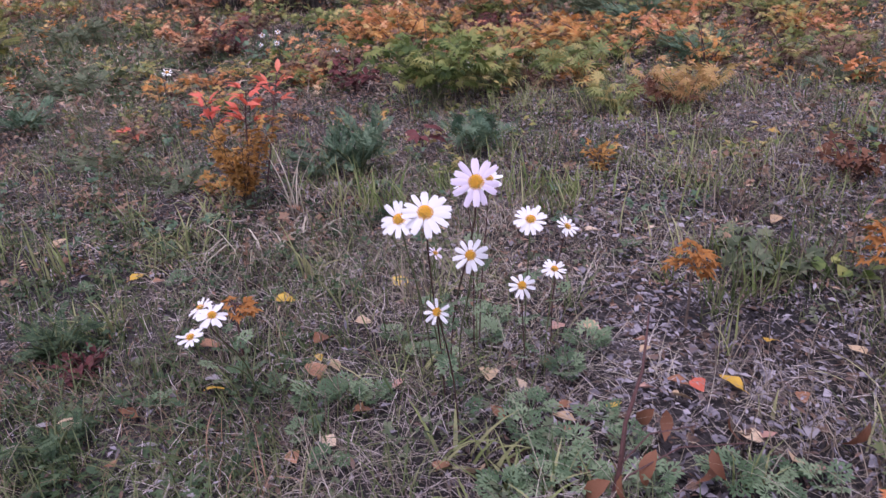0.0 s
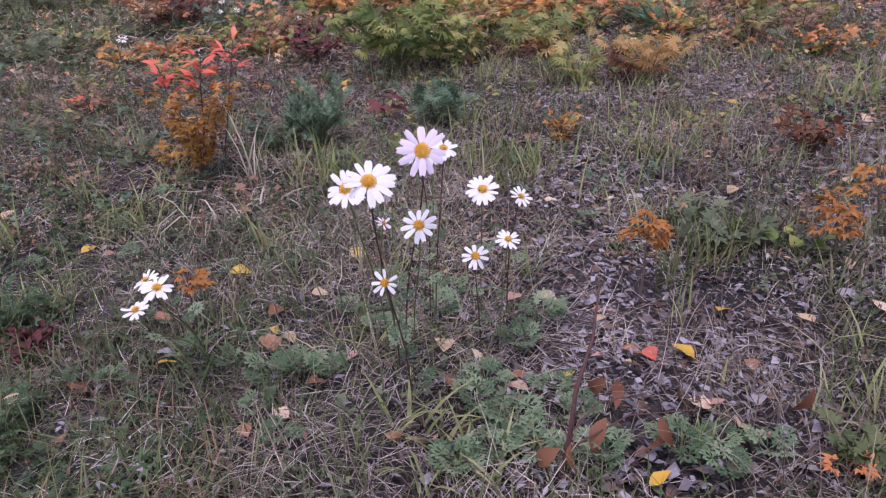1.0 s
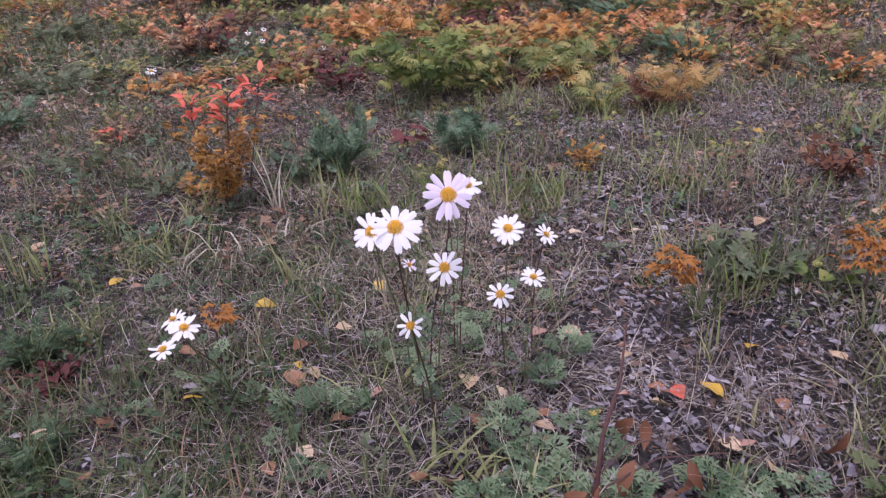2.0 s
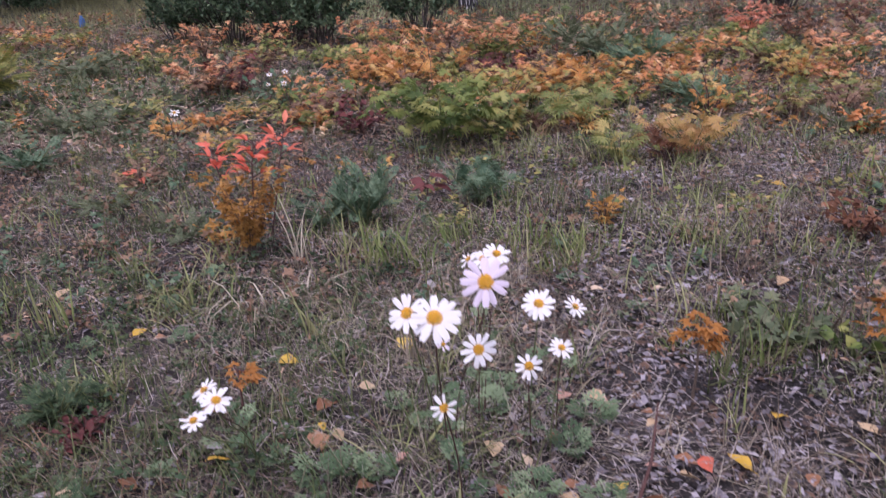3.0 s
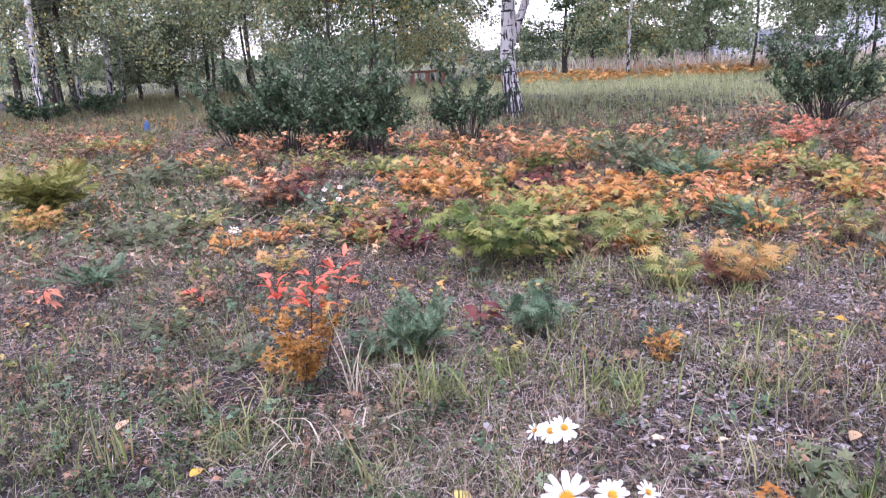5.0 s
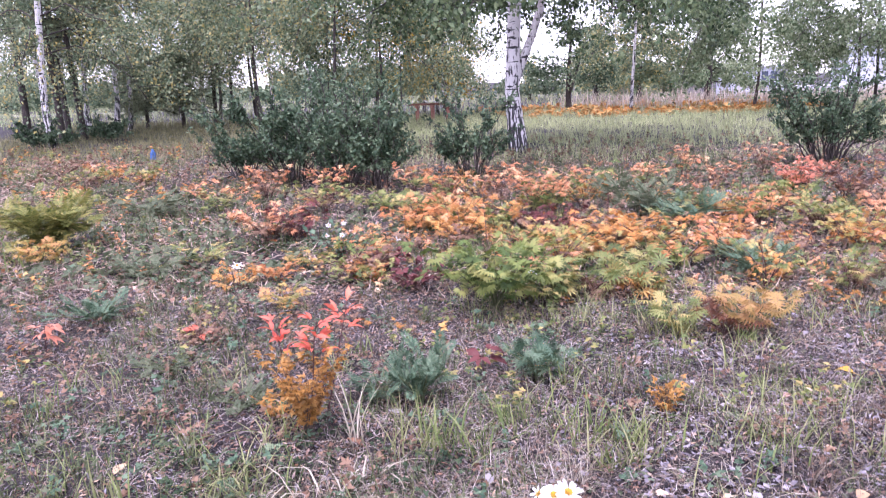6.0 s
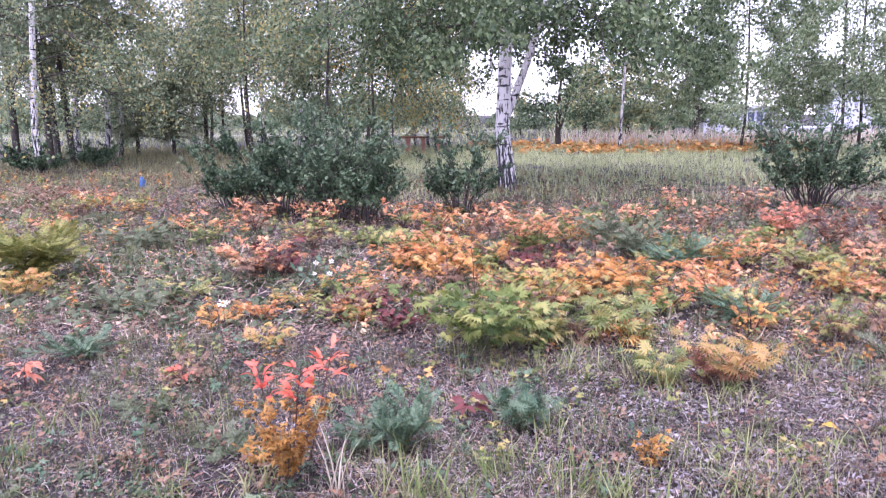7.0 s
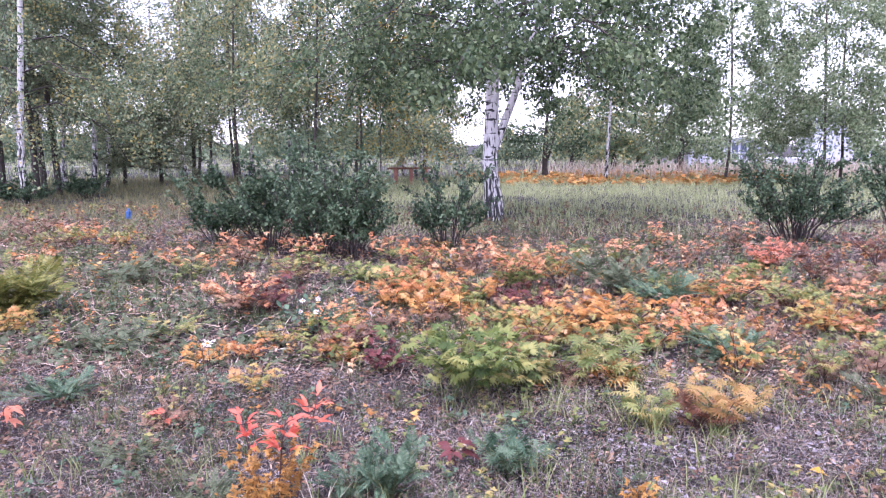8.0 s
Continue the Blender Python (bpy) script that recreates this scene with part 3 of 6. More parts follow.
def stuff(name, V, F, mat, label, category):
    return tagged(part_np(name, V, F, mat), label, category, kind="stuff")


def grass_field(x, y, length, width, lean, curve, n=3, sd=0.25):
    k = len(x)
    P = np.stack([x, y, hgt(x, y) - 0.006], -1)
    return blades(P, rng.random(k) * 6.283, length * rng.uniform(0.45, 1.2, k), np.abs(rng.normal(lean, sd, k)), rng.normal(curve, 0.5, k), width * rng.uniform(0.6, 1.3, k), n, rng.normal(0, 0.7, k))


def flat_bits(x, y, length, width, lift=0.012, n=2):
    """Dead blades lying about, crossing one another at low angles."""
    k = len(x)
    P = np.stack([x, y, hgt(x, y) + rng.uniform(0.0, lift, k)], -1)
    V, F = blades(P, rng.random(k) * 6.283, length * rng.uniform(0.3, 1.3, k), rng.normal(1.42, 0.16, k), rng.normal(0.15, 1.6 - 0.25 * n, k), width * rng.uniform(0.5, 1.4, k), n, rng.normal(0, 0.8, k))
    return V, F


# dead grass lying on the ground, thick near the camera's way
x, y = inside(88000, -1.1, 1.25, 0.3, 3.4, 0.55)
x, y = keep(x, y, rng.random(len(x)) < 1.0 - 0.45 * np.clip((x - 0.25) / 0.25, 0, 1) * (y < 1.9) - 0.05 * np.clip(y - 1.0, 0, 1) - 0.6 * np.clip((-x - 0.12) / 0.3, 0, 1) * np.where(y < 1.25, 1.0, 0.55))
x, y = keep(x, y, vnoise(x, y, 0.07, 14) * 0.5 + vnoise(x, y, 0.25, 15) * 0.5 > 0.28)
a = flat_bits(x, y, 0.064 - 0.016 * (x > 0.3), 0.0014 + 0.0007 * np.clip(y - 0.9, 0, 1), 0.03, 2)
x, y = inside(34000, -2.8, 2.8, 3.2, 10.5, 0.6)
b = flat_bits(x, y, 0.12, 0.0065, 0.025)
stuff("dead_grass_litter", *a, M_LITTER, "matted grey dead grass lying over the soil", "dead grass")
stuff("tan_dead_grass", *b, M_TANGRASS, "matted tan dead grass among the peonies", "dead grass")

# long thin dead stems arching over the mat
x, y = inside(5000, -1.0, 1.1, 0.35, 2.6, 0.5)
x, y = keep(x, y, vnoise(x, y, 0.2, 17) > 0.35 + 0.2 * (x > 0.3) + 0.35 * (x < -0.12))
k = len(x)
stuff("dead_grass_stems", *blades(np.stack([x, y, hgt(x, y) + rng.uniform(0.0, 0.03, k)], -1), rng.random(k) * 6.283, rng.uniform(0.06, 0.2, k), np.abs(rng.normal(1.15, 0.3, k)), rng.normal(0.5, 0.7, k), rng.uniform(0.0007, 0.0014, k), 4, rng.normal(0, 0.6, k)),
      M_PALE, "long thin pale dead stems lying over the grass", "dead grass")

# crumbled dead leaves
x, y = inside(3200, -1.1, 1.25, 0.3, 3.4, 0.55)
k = len(x)
D = np.stack([rng.normal(0, 1, k), rng.normal(0, 1, k), rng.normal(0.0, 0.25, k)], -1)
a = stamp(*T_BROAD, bases(D, np.array([[0, 0, 1.0]]) + rng.normal(0, 0.5, (k, 3))), np.stack([x, y, hgt(x, y) + rng.uniform(0.004, 0.014, k)], -1), rng.uniform(0.006, 0.018, k))
x, y = inside(16000, -2.8, 2.8, 3.2, 11, 0.6)
k = len(x)
D = np.stack([rng.normal(0, 1, k), rng.normal(0, 1, k), rng.normal(0.0, 0.3, k)], -1)
b = stamp(*T_SMALL, bases(D, np.array([[0, 0, 1.0]]) + rng.normal(0, 0.4, (k, 3))), np.stack([x, y, hgt(x, y) + rng.uniform(0.006, 0.02, k)], -1), rng.uniform(0.015, 0.045, k))
x, y = inside(60000, -1.0, 1.6, 0.4, 3.6, 0.45)
x, y = keep(x, y, rng.random(len(x)) < np.where((x > 0.1) | (y > 1.5), 1.0, 0.3))
warm = (y > 1.2) & (rng.random(len(x)) < 0.75 - 0.5 * np.clip((x - 0.2) / 0.5, 0, 1) * (y < 2.6))
k = int(warm.sum())
D = np.stack([rng.normal(0, 1, k), rng.normal(0, 1, k), rng.normal(0.1, 0.4, k)], -1)
w = stamp(*T_SHRED, bases(D, np.array([[0, 0, 1.0]]) + rng.normal(0, 0.8, (k, 3))), np.stack([x[warm], y[warm], hgt(x[warm], y[warm]) + rng.uniform(0.002, 0.026, k)], -1), rng.uniform(0.008, 0.024, k))
x, y = keep(x, y, ~warm)
k = len(x)
D = np.stack([rng.normal(0, 1, k), rng.normal(0, 1, k), rng.normal(0.1, 0.4, k)], -1)
c = stamp(*T_SHRED, bases(D, np.array([[0, 0, 1.0]]) + rng.normal(0, 0.8, (k, 3))), np.stack([x, y, hgt(x, y) + rng.uniform(0.002, 0.026, k)], -1), rng.uniform(0.008, 0.024, k))
x, y = inside(20000, -0.2, 1.5, 0.4, 4.2, 0.4)
x, y = keep(x, y, rng.random(len(x)) < np.clip((x - 0.12) / 0.3, 0, 1) * (1 - 0.45 * (x > 0.6) * (y < 1.4)))
k = len(x)
D = np.stack([rng.normal(0, 1, k), rng.normal(0, 1, k), rng.normal(0.0, 0.16, k)], -1)
d = stamp(*T_FLAKE, bases(D, np.array([[0, 0, 1.0]]) + rng.normal(0, 0.25, (k, 3))), np.stack([x, y, hgt(x, y) + rng.uniform(0.006, 0.022, k)], -1), 0.005 + 0.022 * rng.random(k) ** 2.2)
stuff("leaf_litter", *join([a, c, d]), M_LEAFLITTER, "crumbled grey and brown dead leaves", "leaf litter")
stuff("tan_leaf_litter", *join([b, w]), M_CRUMB, "crumbled tan and brown dead leaves", "leaf litter")

# standing dry grass, fine and hazy
x, y = inside(34000, -1.1, 1.25, 0.3, 3.6, 0.6)
m = vnoise(x, y, 0.35, 11) * 0.6 + vnoise(x, y, 0.12, 12) * 0.4 > 0.42 + 0.13 * (x > 0.35) * (y < 1.6) + 0.05 * (x < -0.1) * (y < 1.2)
x, y = keep(x, y, m)
a = grass_field(x, y, 0.13, 0.0019, 0.75, 1.1, 3, 0.35)
x, y = inside(16000, -3.0, 3.0, 3.4, 9.0, 0.6)
m = vnoise(x, y, 0.6, 13) > 0.5
x, y = keep(x, y, m)
b = grass_field(x, y, 0.16, 0.004, 0.5, 1.0, 2, 0.3)
stuff("dry_grass", *join([a, b]), M_STRAW, "thin straw-coloured dry grass standing in wisps", "dry grass")

# short green grass in patches
x, y = inside(34000, -1.1, 1.25, 0.3, 3.8, 0.6)
m = vnoise(x, y, 0.45, 21) * 0.65 + vnoise(x, y, 0.13, 22) * 0.35 > 0.46 - 0.10 * (x < -0.1) * (y < 1.7) + 0.07 * (x > 0.5) * (y < 1.1) - 0.05 * (y > 1.1) * (y < 2.3) * (x < 0.25) + 0.06 * (x > 0.3) * (y > 1.1) * (y < 2.6)
x, y = keep(x, y, m)
a = grass_field(x, y, 0.095, 0.0036, 0.4, 0.9, 3)
x, y = inside(22000, -3.4, 3.4, 3.6, 9.5, 0.62)
m = vnoise(x, y, 0.8, 23) > 0.45
x, y = keep(x, y, m)
b = grass_field(x, y, 0.14, 0.006, 0.4, 0.8, 2)
stuff("green_grass", *join([a, b]), M_GRASS, "short green grass growing in thin patches", "grass")

# small grey-green cut leaves close to the soil
x, y = inside(13000, -1.2, 1.25, 0.35, 3.8, 0.6)
m = vnoise(x, y, 0.5, 31) * 0.6 + vnoise(x, y, 0.16, 32) * 0.4 + 0.06 * (x < -0.1) * (y < 1.8) > 0.53
x, y = keep(x, y, m)
k = len(x)
el = rng.normal(0.45, 0.3, k)
az = rng.random(k) * 6.283
D = np.stack([np.cos(az) * np.cos(el), np.sin(az) * np.cos(el), np.sin(el)], -1)
a = stamp(*T_TRI, bases(D, np.array([[0, 0, 1.0]]) + rng.normal(0, 0.2, (k, 3))), np.stack([x, y, hgt(x, y) + 0.004], -1), rng.uniform(0.012, 0.032, k) * np.where(y < 1.4, 0.65, 1.0))
x, y = inside(12000, -3.2, 3.2, 3.4, 8.5, 0.6)
m = vnoise(x, y, 0.7, 33) > 0.42
x, y = keep(x, y, m)
k = len(x)
el, az = rng.normal(0.5, 0.3, k), rng.random(k) * 6.283
D = np.stack([np.cos(az) * np.cos(el), np.sin(az) * np.cos(el), np.sin(el)], -1)
b = stamp(*T_TRI, bases(D, np.array([[0, 0, 1.0]]) + rng.normal(0, 0.2, (k, 3))), np.stack([x, y, hgt(x, y) + 0.01], -1), rng.uniform(0.035, 0.08, k))
stuff("low_herbs", *join([a, b]), M_HERB, "low grey-green herbs with finely cut leaves", "herbs")

def mini_plants(name, n, x0, x1, y0, y1, widen, seed, cut, tpl, size, height, mat, label, category="herbs", left=1.0):
    """Scattered low shoots, each a few leaves on a short axis."""
    x, y = inside(n, x0, x1, y0, y1, widen)
    x, y = keep(x, y, vnoise(x, y, 0.55, seed) * 0.6 + vnoise(x, y, 0.18, seed + 1) * 0.4 > cut)
    x, y = keep(x, y, (x > -0.7) | (rng.random(len(x)) < left))
    per = 10
    size = size * 0.62
    k = len(x)
    hh = height * rng.uniform(0.3, 1.1, k)
    x, y, hh = np.repeat(x, per), np.repeat(y, per), np.repeat(hh, per)
    k = len(x)
    u = rng.random(k)
    az, el = rng.random(k) * 6.283, rng.normal(0.25, 0.35, k)
    D = np.stack([np.cos(az) * np.cos(el), np.sin(az) * np.cos(el), np.sin(el)], -1)
    P = np.stack([x + rng.normal(0, 0.012, k), y + rng.normal(0, 0.012, k), hgt(x, y) + 0.006 + hh * u], -1)
    stuff(name, *stamp(*tpl, bases(D, np.array([[0, 0, 1.0]]) + rng.normal(0, 0.3, (k, 3))), P, size * rng.uniform(0.6, 1.2, k)), mat, label, category)


mini_plants("amber_herbs", 340, -2.2, 2.2, 2.2, 8.0, 0.45, 61, 0.5, T_TRI, 0.055, 0.10, M_AMBER, "small amber autumn herbs in the grass", left=0.35)
mini_plants("yellow_herbs", 900, -2.2, 2.2, 2.0, 8.0, 0.45, 63, 0.5, T_TRI, 0.05, 0.10, M_FERN, "small yellow-green herbs in the grass")
mini_plants("salmon_herbs", 450, -2.4, 2.4, 3.0, 8.5, 0.5, 65, 0.52, T_TRI, 0.055, 0.12, M_SALMON, "small salmon autumn herbs in the grass", left=0.35)
mini_plants("orange_herbs", 300, -2.4, 2.6, 3.6, 8.0, 0.5, 69, 0.45, T_TRI, 0.055, 0.13, M_ORANGE, "small orange autumn herbs in the grass", left=0.35)
mini_plants("faded_herbs", 1500, -2.0, 2.0, 1.4, 7.5, 0.45, 67, 0.42, T_TRI, 0.04, 0.09, M_DRYHERB, "faded brownish purple herbs in the grass")
mini_plants("teal_herbs", 500, -1.7, 1.5, 1.5, 5.0, 0.5, 101, 0.48, T_TRI, 0.045, 0.06, M_TANSY, "small blue-green herbs in the grass")
mini_plants("olive_herbs", 500, -1.7, 1.5, 1.3, 5.0, 0.5, 103, 0.48, T_TRI, 0.035, 0.05, M_GRASS, "small olive-green herbs in the grass")
mini_plants("deep_green_herbs", 330, -1.1, -0.25, 0.5, 1.9, 0.2, 121, 0.38, T_TRI, 0.032, 0.05, M_DEEPHERB, "small deep green herbs under the grass")
mini_plants("small_green_herbs", 1300, -1.6, 1.6, 0.6, 6.0, 0.5, 71, 0.45, T_TRI, 0.03, 0.05, M_HERB, "small grey-green herbs in the grass")
mini_plants("bracken", 800, 0.8, 8.5, 19, 26, 0.25, 73, 0.46, T_TRI, 0.26, 0.16, M_AMBER, "orange dying bracken along the field's edge", "bracken")
mini_plants("amber_edge_herbs", 150, -9.0, -2.0, 5.6, 13, 0.1, 81, 0.4, T_TRI, 0.09, 0.16, M_AMBER, "amber autumn herbs before the trees")
mini_plants("yellow_edge_herbs", 280, -9.0, -2.0, 5.6, 13, 0.1, 83, 0.4, T_TRI, 0.09, 0.14, M_FERN, "yellow-green herbs before the trees")
mini_plants("faded_near_herbs", 450, -9.0, -2.0, 7.0, 13, 0.1, 89, 0.35, T_TRI, 0.08, 0.14, M_DRYHERB, "faded brown herbs beside the trees")
mini_plants("faded_edge_herbs", 800, -9.0, 9.0, 6.5, 12, 0.1, 85, 0.35, T_TRI, 0.08, 0.14, M_DRYHERB, "faded brown herbs before the shrubs")
mini_plants("grey_edge_herbs", 700, -9.0, 9.0, 6.5, 11, 0.1, 87, 0.4, T_TRI, 0.08, 0.12, M_HERB, "grey-green herbs before the shrubs")
x, y = inside(9000, 0.3, 2.6, 1.3, 5.5, 0.25)
x, y = keep(x, y, vnoise(x, y, 0.16, 75) * 0.7 + vnoise(x, y, 0.5, 76) * 0.3 > 0.61)
stuff("light_grass", *grass_field(x, y, 0.13, 0.0045, 0.35, 0.9, 3), M_GRASS_L, "light yellow-green grass in loose tufts", "grass")

# the same meadow goes on to the sides and behind
k = 150000
r, a2 = 11 * rng.random(k) ** 0.6, rng.random(k) * 6.283
x, y = r * np.cos(a2), 1.5 + r * np.sin(a2)
x, y = keep(x, y, (np.abs(x - 0.08) > 0.95 + 0.5 * np.maximum(y - 0.3, -0.4) + 0.25 * (vnoise(x, y, 0.3, 94) - 0.5)) | (y < 0.42))
part_of = rng.random(len(x)) + 0.9 * (vnoise(x, y, 0.5, 91) - 0.5)
bx, by = keep(x, y, part_of < 0.5)
stuff("outer_dead_grass", *flat_bits(bx, by, 0.2, 0.022, 0.03, 1), M_TANGRASS, "matted tan dead grass of the wider meadow", "dead grass")
bx, by = keep(x, y, (part_of >= 0.5) & (part_of < 0.7))
stuff("outer_dry_grass", *grass_field(bx, by, 0.18, 0.016, 1.1, 0.4, 1, 0.3), M_STRAW, "dry straw-coloured meadow grass", "dry grass")
bx, by = keep(x, y, part_of >= 0.7)
stuff("outer_green_grass", *grass_field(bx, by, 0.17, 0.024, 1.0, 0.5, 1, 0.3), M_GRASS_B, "green meadow grass in patches", "grass")
mini_plants("outer_herbs", 600, -9, 9, -6, 0.3, 0.0, 93, 0.4, T_TRI, 0.07, 0.1, M_HERB, "grey-green herbs in the meadow")
mini_plants("outer_amber_herbs", 260, -9, 9, -6, 0.2, 0.0, 95, 0.45, T_TRI, 0.07, 0.12, M_AMBER, "amber autumn herbs in the meadow")

# meadow behind the shrubs
x, y = inside(100000, -8, 9, 8.7, 24, 0.45)
m = (vnoise(x, y, 2.0, 41) + 0.4 * vnoise(x, y, 0.5, 42) > 0.3) & ((np.abs(y - 9.55 - 0.07 * x) > 0.4) | (x < 2.2))
x, y = keep(x, y, m)
# the grove side gets the browner grass whose colour also carries tree shade
for name, side, mat, said in (("meadow_grass", x > -3.2 - 0.15 * (y - 9), M_FIELD, "pale green meadow grass behind the shrubs"), ("dull_meadow_grass", x <= -3.2 - 0.15 * (y - 9), M_SHADED_FIELD, "dull olive and brown grass before the grove")):
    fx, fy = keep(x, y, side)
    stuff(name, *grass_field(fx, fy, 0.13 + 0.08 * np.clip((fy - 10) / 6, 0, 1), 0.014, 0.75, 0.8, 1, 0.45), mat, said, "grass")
x, y = inside(16000, -25, 25, 22, 60, 0.5)
stuff("far_grass", *grass_field(x, y, 0.35, 0.04, 0.3, 0.7, 1), M_FIELD, "pale green grass under the far trees", "grass")
x, y = inside(1800, 3.2, 13, 21.5, 28, 0.2)
stuff("reed_grass", *grass_field(x, y, 0.6, 0.03, 0.16, 0.5, 4), M_PLUME, "tall pale reed grass along the field's edge", "reed grass")


# ---- trees ----
def tree(name, x, y, h, r0, crown0, crown_r, leaves, size, leafmat, barkmat, label, limbs=16, lean=(0, 0), seed=1, droop=0.5, fork=None, tpl=None, up=0.5, clump=0.28, category="birch", bias=1.5, thick=0.2, inner=0.25):
    """A trunk with limbs and twigs, and a crown of single leaves hung on them."""
    g = np.random.default_rng(seed)
    e = thing(name, x, y, label, category, "trees")
    n = 12
    u = np.linspace(0, 1, n)
    trunk = np.stack([lean[0] * u * h + 0.012 * h * np.sin(u * 5 + seed), lean[1] * u * h + 0.01 * h * np.cos(u * 4 + seed), u * h], -1)
    trunk[0] = (0, 0, -0.08)
    rad = r0 * (1 - 0.88 * u)
    rad[0] *= 1.3
    tr = part_np("trunk", *tube(trunk, rad, 10), barkmat, e)
    tr.data.polygons.foreach_set("use_smooth", np.ones(len(tr.data.polygons), dtype=bool))
    axes = [(trunk, rad)]
    if fork is not None:
        z0, dx, top = fork
        b0 = np.array([np.interp(z0, trunk[:, 2], trunk[:, c]) for c in range(3)])
        v = np.linspace(0, 1, 9)
        second = b0 + np.stack([dx * v ** 0.88 * top, 0.08 * v * top, v * top], -1)
        r2 = r0 * 0.52 * (1 - 0.85 * v)
        st = part_np("second_trunk", *tube(second, r2, 8), barkmat, e)
        st.data.polygons.foreach_set("use_smooth", np.ones(len(st.data.polygons), dtype=bool))
        axes.append((second, r2))
    lt, P = [], []
    per = max(1, leaves // limbs)
    for i in range(limbs):
        ax, ar = axes[i % len(axes)]
        z = crown0 + (h * 0.97 - crown0) * ((i + g.random()) / limbs) ** bias
        z = min(z, ax[-1, 2] * 0.97)
        z = max(z, ax[0, 2] + 0.1)
        b = np.array([np.interp(z, ax[:, 2], ax[:, c]) for c in range(3)])
        rb = float(np.interp(z, ax[:, 2], ar)) * thick
        f = (z - crown0) / (h - crown0)
        L = crown_r * g.uniform(0.7, 1.1) * (1.05 - 0.75 * max(f, 0) ** 1.5)
        az = i * 2.4 + g.normal(0, 0.35)
        v = np.linspace(0, 1, 7)
        limb = b + np.stack([L * v * math.cos(az), L * v * math.sin(az), L * (up * v - (up + droop) * 0.75 * v ** 2.2)], -1)
        limb[1:] += g.normal(0, 0.03 * L, (6, 3))
        lt.append(tube(limb, rb * (1 - 0.85 * v) + 0.004, 5))
        subs = 7
        for s in range(subs):
            w = inner + (1 - inner) * (s + g.random()) / subs
            c0 = np.array([np.interp(w, v, limb[:, c]) for c in range(3)])
            a2 = az + g.normal(0, 0.9)
            L2 = L * g.uniform(0.25, 0.5)
            c1 = c0 + np.array([math.cos(a2) * L2, math.sin(a2) * L2, g.normal(-droop * 0.35, 0.3) * L2])
            c2 = c1 + np.array([math.cos(a2) * L2 * 0.3, math.sin(a2) * L2 * 0.3, -droop * L2 * g.uniform(0.3, 1.2)])
            lt.append(tube([c0, (c0 + c1) / 2 + [0, 0, 0.04 * L2], c1, c2], [0.006 * L2 + 0.002, 0.004 * L2 + 0.002, 0.003, 0.0015], 3))
            k = per // subs if z < 5.5 else per // (3 * subs)
            tt = g.random(k) ** 0.8
            q = np.where(tt[:, None] < 0.6, c0 + (c1 - c0) * (tt[:, None] / 0.6), c1 + (c2 - c1) * ((tt[:, None] - 0.6) / 0.4))
            P.append(q + g.normal(0, clump * 0.45, (k, 3)) * np.array([1, 1, 0.8]) * (0.4 + L2))
    part_np("branching", *join(lt), barkmat if r0 > 0.1 and barkmat is not M_BIRCHBARK else M_BARK, e)["kind"] = "stuff"
    P = np.concatenate(P)
    k = len(P)
    D = g.normal(0, 1, (k, 3)) + np.array([0, 0, -0.9 * (droop > 0.2)])
    T = tpl or T_DIA
    V, F = stamp(*T, bases(D, g.normal(0, 1, (k, 3))), P, size * g.uniform(0.6, 1.25, k))
    part_np("crown", V, F, leafmat, e)
    return e


def pine(name, x, y, h, r0, crown0, crown_r, tufts, label, seed=1):
    g = np.random.default_rng(seed)
    e = thing(name, x, y, label, "pine", "trees")
    u = np.linspace(0, 1, 10)
    trunk = np.stack([0.01 * h * np.sin(u * 4 + seed), 0.01 * h * np.cos(u * 5), u * h], -1)
    trunk[0, 2] = -0.08
    part_np("trunk", *tube(trunk, r0 * (1 - 0.85 * u), 9), M_BARK, e)
    lt, P, D = [], [], []
    nl = 34
    for i in range(nl):
        f = (i + g.random()) / nl
        z = crown0 + (h - crown0) * f
        L = crown_r * (1.0 - 0.85 * f ** 1.6) * g.uniform(0.75, 1.1)
        az = i * 2.4 + g.normal(0, 0.3)
        v = np.linspace(0, 1, 6)
        limb = np.stack([L * v * math.cos(az), L * v * math.sin(az), z + L * (0.1 * v - 0.28 * v ** 2)], -1)
        lt.append(tube(limb, 0.03 * (1 - 0.8 * v), 4))
        k = int(tufts * 0.4) // nl
        w = g.random(k) ** 0.7
        p = np.stack([np.interp(w, v, limb[:, c]) for c in range(3)], -1) + g.normal(0, 0.15, (k, 3)) * np.array([1, 1, 0.4]) * (0.5 + L * 0.5)
        P.append(p)
        D.append(np.array([math.cos(az), math.sin(az), 0.3]) + g.normal(0, 0.7, (k, 3)))
    part_np("branching", *join(lt), M_BARK, e)["kind"] = "stuff"
    P, D = np.concatenate(P), np.concatenate(D)
    V, F = stamp(*T_NEEDLE, bases(D, g.normal(0, 1, D.shape)), P, g.uniform(0.2, 0.36, len(P)))
    part_np("crown", V, F, M_PINE, e)
    return e


